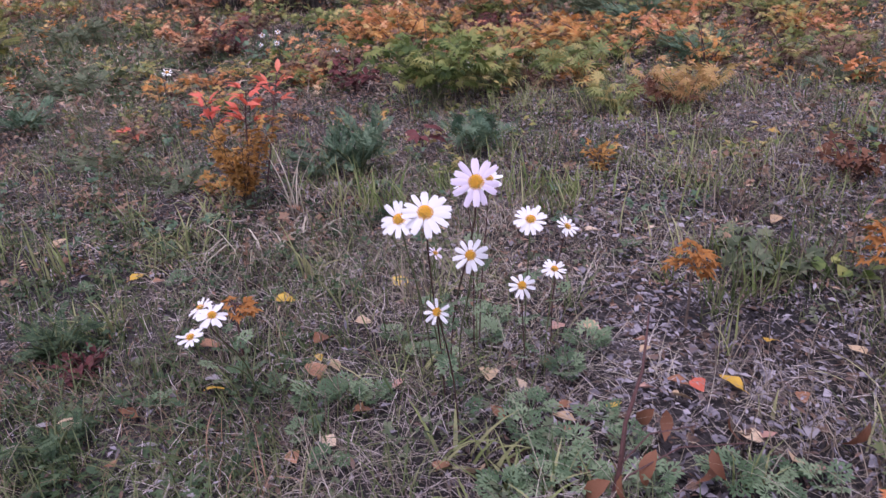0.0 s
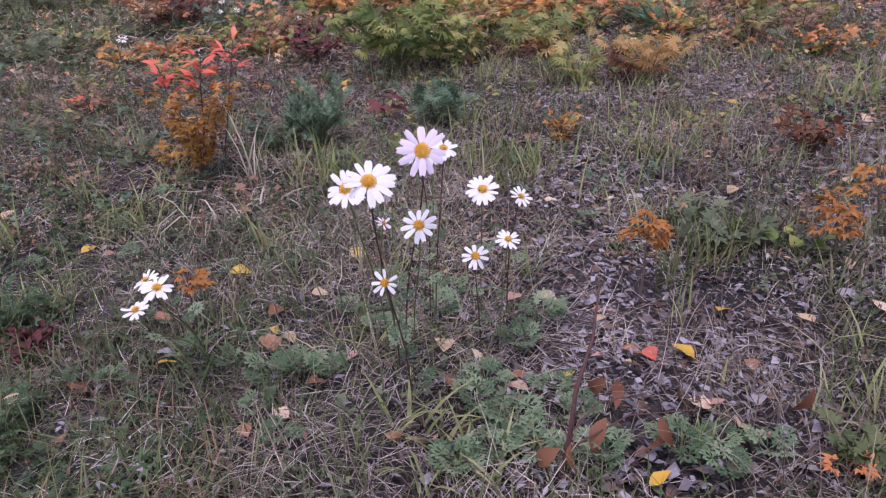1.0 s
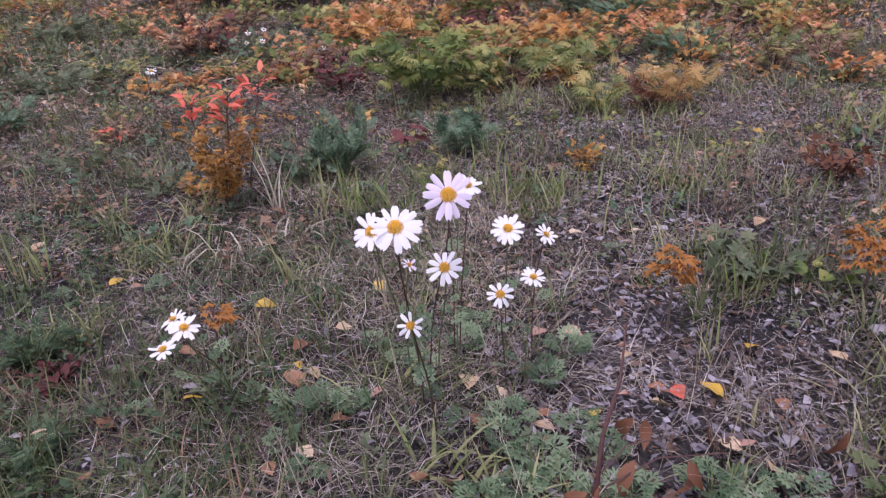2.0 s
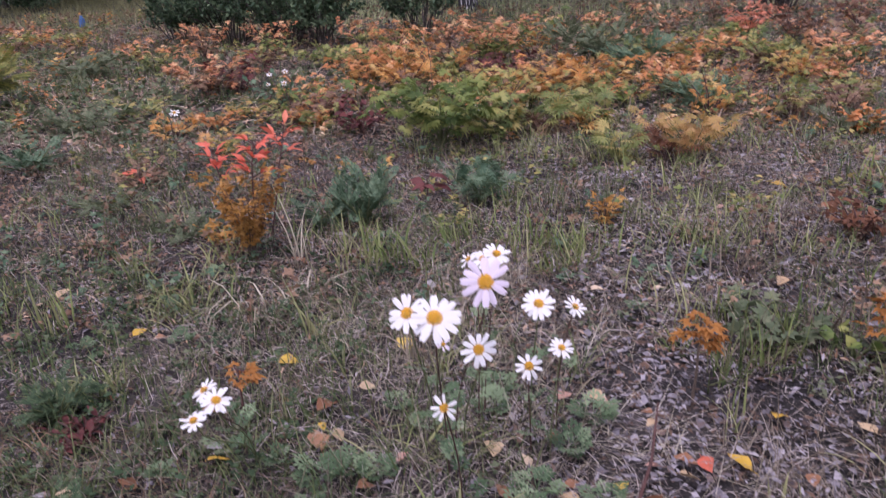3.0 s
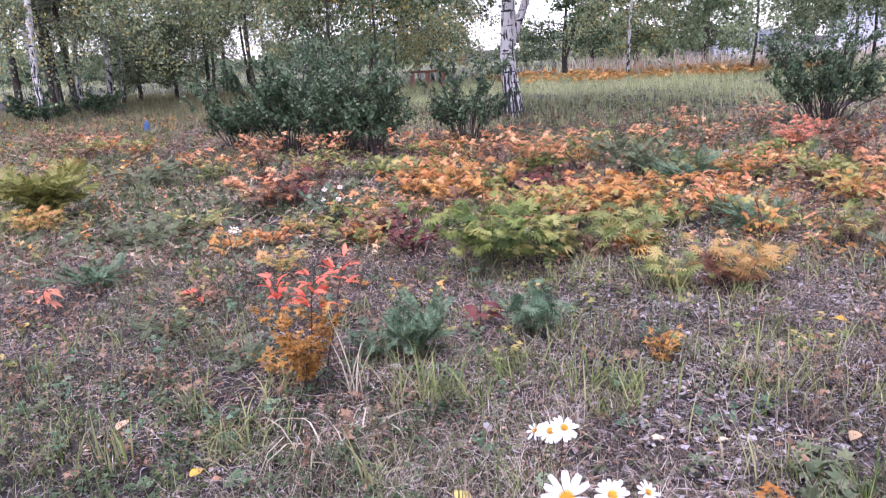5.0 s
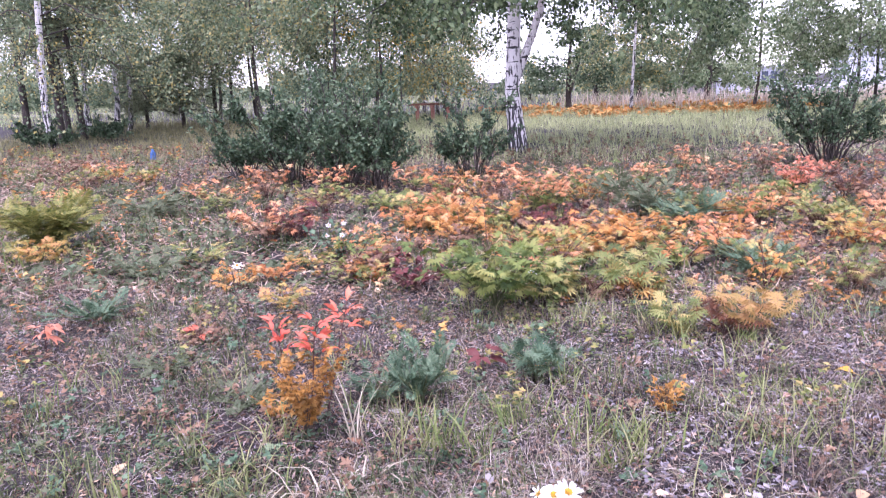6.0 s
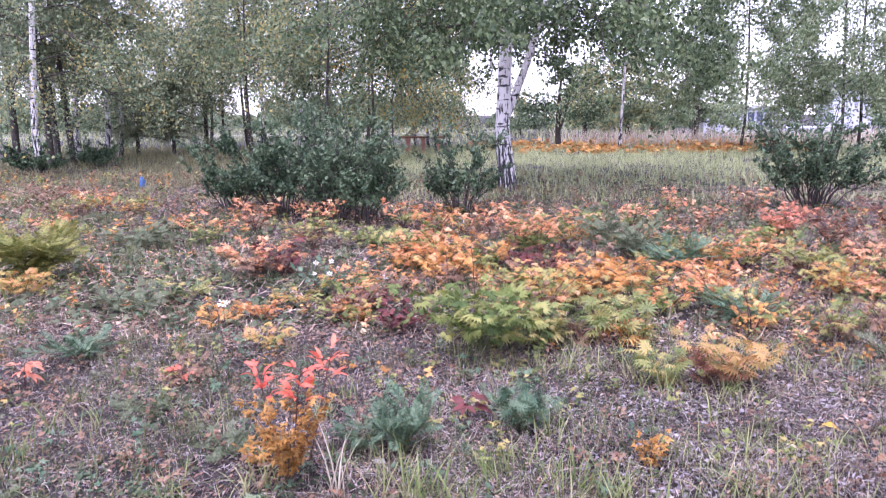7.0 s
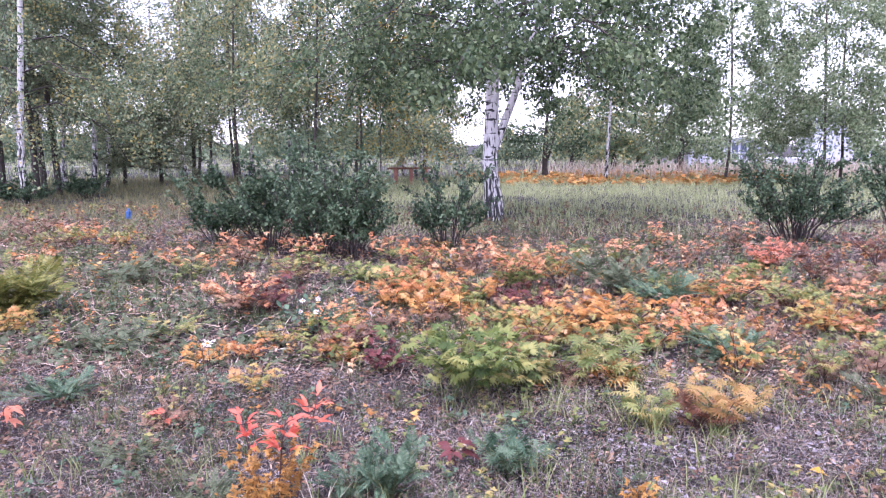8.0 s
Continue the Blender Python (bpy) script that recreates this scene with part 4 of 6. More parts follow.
def shrub(name, x, y, h, r, stems, leaves, size, mat, label, seed, category="shrub", low=0.3):
    """Many upright stems from one stool, leafy from low down."""
    g = np.random.default_rng(seed)
    e = thing(name, x, y, label, category, "shrubs")
    st, P = [], []
    for i in range(stems):
        az = g.random() * 6.283
        rr = r * math.sqrt(g.random())
        hh = h * g.uniform(0.45, 1.22) * (1.0 - 0.25 * (rr / r) ** 2)
        v = np.linspace(0, 1, 6)
        b = np.array([math.cos(az), math.sin(az), 0]) * rr * 0.22
        path = b + np.stack([rr * 0.86 * v ** 1.2 * math.cos(az), rr * 0.86 * v ** 1.2 * math.sin(az), hh * v], -1)
        path[1:] += g.normal(0, 0.02 * h, (5, 3))
        path[0, 2] = -0.03
        st.append(tube(path, np.linspace(0.009, 0.003, 6) * (h / 1.1), 5))
        for s in range(5):
            w = low + (0.97 - low) * g.random()
            c0 = np.array([np.interp(w, v, path[:, c]) for c in range(3)])
            a2, L2 = az + g.normal(0, 1.1), g.uniform(0.12, 0.28) * h
            c1 = c0 + np.array([math.cos(a2), math.sin(a2), g.uniform(0.4, 1.2)]) * L2 * 0.75
            st.append(tube([c0, (c0 + c1) / 2, c1], [0.004, 0.003, 0.0015], 3))
            k = leaves // (stems * 5)
            t = g.random(k)
            P.append(c0 + (c1 - c0) * t[:, None] * 1.15 + g.normal(0, 0.015, (k, 3)) * h)
    part_np("branching", *join(st), M_BARK, e)
    P = np.concatenate(P)
    P = P[P[:, 2] > 0.22 * h]
    k = len(P)
    D = g.normal(0, 0.8, (k, 3)) + np.stack([P[:, 0], P[:, 1], np.full(k, 0.25)], -1)
    V, F = stamp(*T_OVATE, bases(D, np.array([[0, 0, 1.0]]) + g.normal(0, 0.5, (k, 3))), P, size * g.uniform(0.6, 1.2, k))
    part_np("foliage", V, F, mat, e)
    return e


# the white birch in the middle of the meadow
tree("birch_tree", 0.36, 10.5, 9.0, 0.115, 2.12, 2.4, 70000, 0.064, M_BIRCH_DEEP, M_BIRCHBARK, "old white birch with a black cracked foot and green crown", 74, (-0.008, 0.0), 5, 0.42, (0.85, 0.30, 6.5), bias=2.2, thick=0.12, inner=0.16, clump=0.2)

# birches of the grove, near to far
def grove_birch(x, y, h, r0, c0, cr, n, seed, mat=None, lean=(0, 0), size=0.066, label="slender birch with hanging yellow-green foliage"):
    return tree("birch_tree", x, y, h, r0 * (0.5 if seed in (15, 16, 18, 19, 20, 26, 27, 28, 29, 30) else 0.85), c0, cr, int(n * 1.5), size * 1.04, mat or M_BIRCH_T, M_BARK if seed in (15, 16, 18, 19, 20, 26, 27, 28, 29, 30) else M_BIRCHBARK, label, 26, lean, seed, 0.8)


grove_birch(-8.49, 13.700, 9.5, 0.085, 1.75, 1.9, 17000, 11, lean=(0.02, 0), size=0.06)
grove_birch(-9.922, 17.497, 10.0, 0.072, 2.3, 1.5, 15000, 12)
grove_birch(-9.687, 18.384, 9.5, 0.078, 3.3, 1.2, 11000, 13)
grove_birch(-6.9, 22.5, 9.0, 0.065, 2.45, 1.9, 11475, 14)
grove_birch(-6.6, 20.5, 10.5, 0.072, 3.0, 2.3, 14025, 15)
grove_birch(-5.2, 16.5, 9.0, 0.058, 2.21, 1.9, 12750, 16)
grove_birch(-4.6, 19.0, 11.0, 0.072, 2.13, 2.2, 14025, 17)
grove_birch(-3.3, 15.5, 9.5, 0.065, 2.13, 1.9, 12750, 18)
grove_birch(-3.4, 21.0, 11.0, 0.078, 2.13, 2.4, 14025, 19, M_BIRCH)
grove_birch(-2.75, 17.5, 10.0, 0.065, 2.05, 2.0, 14025, 20)
grove_birch(-1.5, 22.0, 10.0, 0.072, 2.05, 2.2, 11475, 21)
grove_birch(-1.75, 22.5, 8.0, 0.052, 1.24, 1.2, 7650, 22, M_GOLD, size=0.07, label="thin birch with golden hanging leaves")
grove_birch(-1.35, 20.5, 8.0, 0.04, 1.1, 1.05, 9000, 61, label="young birch with low yellow-green foliage")
grove_birch(-2.3, 24.0, 9.0, 0.05, 1.2, 1.5, 9000, 62, label="young birch with low yellow-green foliage")
grove_birch(-9.9, 19.5, 9.5, 0.07, 2.8, 1.3, 9000, 51)
grove_birch(-12.6, 20.0, 10.0, 0.08, 1.6, 2.3, 12000, 52)
grove_birch(-11.2, 26.0, 10.5, 0.08, 1.6, 2.4, 11000, 53)
grove_birch(-9.5, 24.0, 11.0, 0.085, 2.05, 2.6, 12750, 23)
grove_birch(-15.5, 26.0, 11.0, 0.085, 2.05, 2.8, 12750, 24)
grove_birch(3.742, 21.161, 7.0, 0.058, 1.73, 1.4, 8500, 25, size=0.07)
grove_birch(6.959, 20.865, 8.5, 0.078, 1.9, 2.0, 27000, 26, M_POPLAR, size=0.08)
grove_birch(8.0, 17.5, 8.0, 0.072, 1.4, 1.8, 16000, 27, M_POPLAR, size=0.07, label="leafy birch with pale green foliage")
grove_birch(9.0, 18.6, 8.5, 0.072, 1.4, 1.5, 13000, 28, M_POPLAR, size=0.07, label="leafy birch with grey-green foliage")

grove_birch(-1.95, 16.2, 6.0, 0.03, 1.9, 0.55, 1300, 29, M_GOLD, size=0.06, label="thin young birch with golden hanging leaves")
grove_birch(-3.9, 17.6, 6.5, 0.03, 2.2, 0.7, 900, 30, M_GOLD, size=0.06, label="thin young birch with golden hanging leaves")

for tx, ty, seed in ((-9.6, 24.0, 131), (-9.25, 25.5, 132), (-8.8, 23.2, 133), (-8.5, 26.0, 134), (-8.0, 24.5, 135), (-7.5, 25.0, 136)):
    tree("birch_tree", tx, ty, 9.0, 0.05, 2.9, 1.4, 5500, 0.07, M_BIRCH_T, M_BARK, "slender dark-stemmed birch with hanging foliage", 20, (0.01 * (seed % 3 - 1), 0), seed, 0.8)

# dark pines of the grove
pine("pine_tree", -9.585, 19.910, 2.1, 0.06, 0.5, 1.15, 2600, "dark low pine with a broad crown", 31)
pine("pine_tree", -8.038, 20.948, 3.3, 0.07, 1.2, 1.2, 2400, "dark low pine with a broad crown", 37)
pine("pine_tree", -8.804, 20.415, 2.2, 0.06, 0.5, 1.2, 2600, "dark low pine with a broad crown", 32)
pine("pine_tree", -9.362, 15.212, 10.0, 0.075, 1.7, 1.7, 8000, "tall pine with a dark bare trunk", 33)
pine("pine_tree", -9.227, 15.890, 10.0, 0.075, 1.8, 1.6, 7000, "tall pine with a dark bare trunk", 34)
pine("pine_tree", -9.691, 16.280, 9.5, 0.07, 2.8, 1.5, 2000, "tall pine with a dark bare trunk", 35)
pine("pine_tree", -11.1, 17.0, 10.0, 0.09, 2.6, 1.6, 8000, "tall pine with a dark bare trunk", 36)

# broad-leaved trees at the field's edge
tree("willow_tree", 2.240, 23.424, 3.0, 0.10, 0.9, 0.95, 5000, 0.09, M_BUSH, M_BARK, "small dark willow with a forked trunk", 14, (0.02, 0), 41, 0.2, (0.45, 0.3, 2.0), category="willow")
tree("poplar_tree", 5.6, 30.0, 3.3, 0.11, 0.4, 1.25, 7000, 0.13, M_BIRCH_T, M_BARK, "yellowing poplar at the field's edge", 22, (0, 0), 42, 0.2, category="poplar")
tree("poplar_tree", 8.5, 31.0, 5.2, 0.14, 0.5, 1.9, 12000, 0.14, M_POPLAR, M_BARK, "dense green poplar at the field's edge", 22, (0, 0), 43, 0.2, category="poplar")
tree("poplar_tree", 4.4, 34.0, 3.0, 0.12, 0.4, 1.7, 5000, 0.16, M_BIRCH_T, M_BARK, "yellowing young poplar at the field's edge", 18, (0, 0), 44, 0.2, category="poplar")
tree("poplar_tree", 1.6, 38.0, 1.7, 0.10, 0.3, 1.6, 4000, 0.16, M_BIRCH, M_BARK, "low green poplar far behind the meadow", 16, (0, 0), 45, 0.2, category="poplar")
tree("poplar_tree", 23.5, 40.0, 5.0, 0.14, 0.5, 2.0, 5000, 0.18, M_POPLAR, M_BARK, "green poplar beside the white house", 18, (0, 0), 46, 0.2, category="poplar")


def far_wood():
    """Far line of woodland that closes the view, many clumps of leaves."""
    k = 26000
    az = rng.uniform(-0.2, math.pi + 0.2, k)
    d = rng.uniform(62, 95, k)
    top = 1.2 + 2.0 * vnoise(az * 30, d * 0.02, 1.0, 51)
    P = np.stack([d * np.cos(az), d * np.sin(az), top * rng.random(k) ** 0.8], -1)
    aim = np.arctan2(P[:, 0], P[:, 1])
    P = P[(np.abs(aim - 0.03) > 0.10) & ((np.abs(aim + 0.36) > 0.07) | (P[:, 2] < 0.9)) & ~((P[:, 0] > 14) & (P[:, 0] < 60) & (P[:, 1] > 55))]
    k = len(P)
    V, F = stamp(*T_DIA, bases(rng.normal(0, 1, (k, 3)), rng.normal(0, 1, (k, 3))), P, rng.uniform(0.6, 1.5, k))
    stuff("far_woodland", V, F, M_BIRCH, "distant line of green woodland", "woodland")


far_wood()

# shrubs before the grove
for sx, sy, sh, sr, sn, sl, sd in ((-2.75, 8.0, 0.95, 0.55, 22, 5200, 61), (-2.1, 7.7, 1.1, 0.6, 26, 7000, 62), (-1.5, 7.25, 1.25, 0.62, 28, 8000, 63),
                                   (-1.12, 6.95, 1.1, 0.42, 24, 6500, 64), (-1.9, 8.7, 1.2, 0.6, 22, 6000, 65)):
    shrub("willow_shrub", sx, sy, sh * 0.84, sr, sn, int(sl * 0.72), 0.046, M_BUSH, "dark green willow shrub with many upright stems", sd)
shrub("willow_shrub", -0.2, 7.65, 0.84, 0.42, 20, 2800, 0.046, M_BUSH, "small dark green willow shrub with bare lower stems", 66)
shrub("willow_shrub", 3.55, 8.1, 0.98, 0.66, 36, 6000, 0.048, M_BUSH, "rounded dark green shrub spreading from bare stems", 67)
shrub("willow_shrub", -8.537, 13.693, 0.55, 0.6, 26, 2600, 0.06, M_BUSH, "low dark undergrowth at the feet of the trees", 69)
shrub("willow_shrub", -8.163, 15.154, 0.5, 0.65, 26, 2600, 0.06, M_BUSH, "low dark undergrowth at the feet of the trees", 70)
shrub("willow_shrub", 5.55, 9.8, 1.0, 0.5, 18, 4000, 0.055, M_BUSH, "dark green shrub beside the path", 68)


# ---- buildings and made things ----
def box(bm, x0, x1, y0, y1, z0, z1):
    r = bmesh.ops.create_cube(bm, size=1.0)
    for v in r["verts"]:
        v.co = ((x0 + x1) / 2 + v.co.x * (x1 - x0), (y0 + y1) / 2 + v.co.y * (y1 - y0), (z0 + z1) / 2 + v.co.z * (z1 - z0))


def box_part(name, b, mat, parent, label="", bevel=0.0):
    bm = bmesh.new()
    box(bm, *b)
    if bevel:
        bmesh.ops.bevel(bm, geom=bm.edges[:], offset=bevel, segments=2, affect='EDGES')
    return part_bm(name, bm, mat, parent, label)


def white_house():
    e = thing("house", 30.0, 76.0, "white plastered house with a balcony and dark roof", "house", z=-2.75)
    box_part("wall", (-6.6, -1.2, 0, 7, -0.3, 4.15), M_WHITE_WALL, e, "white front wall of the low wing")
    box_part("link_wall", (-1.19, 5.99, 1.2, 6.5, -0.3, 2.2), M_WHITE_WALL, e, "low white wall between the two wings")
    box_part("wall", (6.0, 9.9, 0.4, 9, -0.3, 6.75), M_WHITE_WALL, e, "white wall of the tall part")
    bm = bmesh.new()
    v = [bm.verts.new(c) for c in ((5.5, -0.2, 6.76), (10.4, -0.2, 6.76), (10.4, 9.6, 6.76), (5.5, 9.6, 6.76), (7.2, 4.0, 7.5), (8.7, 5.4, 7.5))]
    for f in ((0, 1, 5, 4), (1, 2, 5), (2, 3, 4, 5), (3, 0, 4), (3, 2, 1, 0)):
        bm.faces.new([v[i] for i in f])
    part_bm("roof", bm, M_GREY_ROOF, e, "dark hipped roof")
    box_part("flat_roof", (-6.85, -0.95, -0.5, 7.2, 4.16, 4.32), M_WHITE_WALL, e)
    box_part("balcony", (-5.9, -0.65, -1.5, -0.02, 1.75, 2.0), M_WHITE_WALL, e, "white balcony slab")
    for sx in (-5.6, -0.95):
        box_part("post", (sx - 0.12, sx + 0.12, -1.35, -1.1, -0.3, 1.748), M_WHITE_WALL, e)
    for i in range(11):
        box_part("baluster", (-5.85 + i * 0.5, -5.77 + i * 0.5, -1.48, -1.4, 2.0, 2.75), M_WHITE_WALL, e)
    box_part("handrail", (-5.9, -0.65, -1.5, -1.38, 2.75, 2.85), M_WHITE_WALL, e)
    for x0, x1, z0, z1, y0 in ((-4.4, -3.62, 2.05, 3.85, 0), (-3.55, -2.77, 2.05, 3.85, 0), (-2.7, -1.92, 2.05, 3.85, 0), (7.8, 9.2, 4.6, 6.0, 0.4), (7.8, 9.2, 1.6, 3.2, 0.4)):
        w = box_part("window", (x0, x1, y0 - 0.06, y0 - 0.004, z0, z1), M_WHITE_WALL, e, "white window frame")
        box_part("pane", (x0 + 0.08, x1 - 0.08, y0 - 0.075, y0 - 0.062, z0 + 0.08, z1 - 0.08), M_GLASS, w, "dark glass pane")


white_house()


def bench():
    e = thing("bench", -1.728, 20.417, "brown wooden bench with faded red legs on the meadow", "bench")
    for i in range(3):
        box_part("board", (-0.64, 0.64, -0.2 + i * 0.135, -0.08 + i * 0.135, 0.42, 0.47), M_BROWNWOOD, e, "", 0.006)
    for sx in (-0.42, 0.0, 0.42):
        box_part("leg", (sx - 0.05, sx + 0.05, -0.05, 0.05, -0.03, 0.34), M_REDWOOD, e, "faded red leg", 0.006)
        box_part("crossbar", (sx - 0.045, sx + 0.045, -0.18, 0.18, 0.342, 0.418), M_REDWOOD, e, "", 0.004)


bench()


def blue_jug(x, y):
    e = thing("plastic_jug", x, y, "small blue plastic jug standing in grass", "jug")
    bm = bmesh.new()
    bmesh.ops.create_cone(bm, cap_ends=True, segments=14, radius1=0.045, radius2=0.04, depth=0.12, matrix=Matrix.Translation((0, 0, 0.06)))
    bmesh.ops.bevel(bm, geom=bm.edges[:], offset=0.006, segments=2, affect='EDGES')
    part_bm("body", bm, M_BLUE, e)
    bm = bmesh.new()
    bmesh.ops.create_cone(bm, cap_ends=True, segments=12, radius1=0.022, radius2=0.018, depth=0.04, matrix=Matrix.Translation((0, 0, 0.139)))
    part_bm("cap", bm, M_BLUE, e, "blue screw cap")


blue_jug(-5.141, 10.817)


def log(x, y, az, length, r, label):
    u = np.linspace(0, 1, 9)
    p = np.stack([math.cos(az) * (u - 0.5) * length, math.sin(az) * (u - 0.5) * length, r * 0.8 + 0.02 * np.sin(u * 6)], -1)
    ob = part_np("fallen_log", *tube(np.concatenate([p[:1], p, p[-1:]]) + np.concatenate([[[0, 0, 0]], 0 * p, [[0, 0, 0.001]]]), np.concatenate([[0.001], r * (1 - 0.3 * u), [0.001]]), 9), M_PALEWOOD)
    ob.location = (x, y, float(hgt(x, y)))
    tagged(ob, label, "log")


log(-6.643, 13.888, 0.05, 0.5, 0.035, "short weathered grey log lying in grass")
log(-5.852, 13.855, -0.03, 0.8, 0.04, "dark fallen log lying in grass")

# ---- plants of the meadow, far to near ----
# scarlet, salmon and orange plants before the shrubs
def peony(x, y, h, s, mat, label, stems=9, per=7, size=0.15, tpl=None):
    under = (M_DRYHERB, M_FERN, M_GREENFERN, M_AMBER, M_DRYHERB)[int(abs(x * 37 + y * 53)) % 5]
    return herb("peony_plant", x, y, h, s, stems, per, tpl or T_FAN, size, mat, label, "peony", M_REDSTEM, "peony plants", 0.3, under=None if mat in (M_MAROON, M_BROWN, M_CORAL, M_DRYHERB) else under)


peony(-1.939, 6.242, 0.36, 0.30, M_SALMON, "salmon-orange wild peony with cut leaves", 9, 6)
peony(-1.382, 6.303, 0.34, 0.26, M_SALMON, "salmon-orange wild peony with cut leaves", 8, 6)
peony(-2.280, 5.963, 0.25, 0.3, M_SALMON, "low salmon wild peony with cut leaves", 8, 6)
peony(-1.398, 4.549, 0.30, 0.34, M_SALMON, "broad salmon and red wild peony mound", 12, 8)
peony(-1.239, 4.631, 0.26, 0.26, M_MAROON, "dark red wild peony under salmon leaves", 8, 6)
peony(-1.316, 5.718, 0.24, 0.3, M_FERN, "yellow-green wild peony with cut leaves", 9, 7)
peony(-0.819, 5.722, 0.16, 0.35, M_FERN, "low yellow-green wild peony", 9, 7)
peony(-0.512, 5.385, 0.16, 0.3, M_FERN, "low yellow-green wild peony", 8, 6)
peony(-0.367, 6.309, 0.27, 0.26, M_ORANGE, "bright orange wild peony with cut leaves", 9, 7)
peony(-0.448, 4.810, 0.22, 0.28, M_ORANGE, "orange wild peony with cut leaves", 10, 7)
peony(-0.211, 4.648, 0.24, 0.3, M_ORANGE, "orange wild peony with cut leaves", 10, 7)
peony(0.043, 4.733, 0.25, 0.28, M_AMBER, "amber wild peony with cut leaves", 9, 7)
peony(-0.691, 6.549, 0.3, 0.22, M_SALMON, "salmon-leaved wild peony among herbs", 7, 6)
peony(0.075, 6.254, 0.32, 0.28, M_SALMON, "salmon wild peony with cut leaves", 9, 6)
peony(0.454, 5.396, 0.42, 0.42, M_SALMON, "tall salmon wild peony with many leaves", 14, 9)
peony(0.716, 5.507, 0.38, 0.34, M_GREENFERN, "yellow-green and pink wild peony", 10, 7)
peony(0.324, 5.290, 0.36, 0.3, M_SALMON, "tall salmon wild peony with many leaves", 9, 8)
peony(0.437, 4.580, 0.2, 0.3, M_MAROON, "dark maroon dying herb clump", 12, 8, 0.1)
peony(0.230, 4.820, 0.18, 0.24, M_MAROON, "dark maroon dying herb clump", 10, 7, 0.1)
peony(0.759, 4.365, 0.2, 0.3, M_AMBER, "amber wild peony with cut leaves", 10, 8)
peony(0.955, 4.168, 0.2, 0.3, M_AMBER, "amber wild peony with cut leaves", 10, 8)
peony(0.419, 3.916, 0.2, 0.28, M_YELLOW, "yellow wild peony with cut leaves", 10, 8)
peony(0.610, 3.978, 0.16, 0.26, M_AMBER, "amber wild peony with cut leaves", 9, 7)
peony(0.675, 3.607, 0.15, 0.24, M_FERN, "yellow-green wild peony with narrow leaves", 9, 7, 0.12, T_STAR)
peony(0.710, 3.258, 0.14, 0.18, M_FERN, "yellow-green wild peony with narrow leaves", 8, 6, 0.11, T_STAR)
peony(0.494, 3.252, 0.14, 0.2, M_FERN, "yellow-green wild peony with narrow leaves", 8, 6, 0.11, T_STAR)
peony(1.357, 6.557, 0.3, 0.2, M_SALMON, "salmon wild peony with cut leaves", 7, 6)
peony(1.842, 7.240, 0.36, 0.16, M_SALMON, "tall thin salmon wild peony", 6, 6)
peony(1.978, 6.560, 0.28, 0.22, M_SALMON, "salmon wild peony with cut leaves", 7, 6)
peony(2.604, 7.240, 0.36, 0.2, M_SALMON, "tall salmon wild peony", 7, 6)
peony(1.563, 5.016, 0.24, 0.3, M_FERN, "yellow-green wild peony with cut leaves", 10, 7)
peony(1.752, 4.844, 0.26, 0.3, M_ORANGE, "orange wild peony with cut leaves", 10, 7)
peony(2.108, 5.312, 0.24, 0.26, M_GREENFERN, "green wild peony with cut leaves", 9, 7)
peony(2.056, 4.607, 0.2, 0.18, M_FERN, "yellow-green tussock plant with narrow leaves", 12, 8, 0.12, T_FERNY)
peony(2.072, 4.190, 0.2, 0.24, M_YELLOW, "pale yellow wild peony with cut leaves", 9, 7)
peony(2.547, 4.693, 0.22, 0.3, M_SALMON, "pale salmon wild peony", 9, 6)
peony(2.746, 5.319, 0.24, 0.3, M_DRYHERB, "faded brown wild peony with cut leaves", 9, 7)
peony(2.702, 5.755, 0.3, 0.26, M_BROWN, "brown-red withered herb", 9, 6)
peony(3.595, 6.567, 0.3, 0.3, M_BROWN, "brown-red withered herb", 9, 6)
peony(2.577, 6.326, 0.27, 0.30, M_CORAL, "coral-red low shrub with flat spreading leaves", 10, 7, 0.16)
peony(1.304, 4.052, 0.18, 0.2, M_SALMON, "pale salmon herb with thin leaves", 8, 6, 0.1)
peony(-4.359, 8.113, 0.3, 0.35, M_SALMON, "low salmon herb by the grass", 9, 6)
peony(-3.708, 7.652, 0.26, 0.35, M_FERN, "yellow-green herb by the grass", 9, 6)
peony(-5.110, 8.369, 0.3, 0.5, M_DRYHERB, "faded brown herb by the grass", 12, 6)
peony(-4.360, 7.654, 0.22, 0.4, M_FERN, "yellow-green herb by the grass", 10, 6)
peony(-3.987, 6.536, 0.14, 0.3, M_SALMON, "low salmon herb", 8, 5)
# lower peonies between them, in drifts of mixed colour
pg = np.random.default_rng(808)
DRIFT = ((M_SALMON, "low salmon wild peony with cut leaves"), (M_ORANGE, "low orange wild peony with cut leaves"), (M_FERN, "low yellow-green wild peony with cut leaves"),
         (M_AMBER, "low amber wild peony with cut leaves"), (M_DRYHERB, "faded brown wild peony with cut leaves"), (M_GREENFERN, "low green wild peony with cut leaves"))
for i in range(50):
    py = float(pg.uniform(3.1, 6.3))
    px = 0.1 + py * float(pg.uniform(-0.24, 0.58))
    mat, said = DRIFT[(0, 1, 2, 4, 3, 4, 0, 2, 5, 5)[int(pg.integers(10))]]
    peony(px, py, float(pg.uniform(0.1, 0.26)), float(pg.uniform(0.12, 0.26)), mat, said, int(pg.integers(5, 9)), 5, float(pg.uniform(0.1, 0.15)))

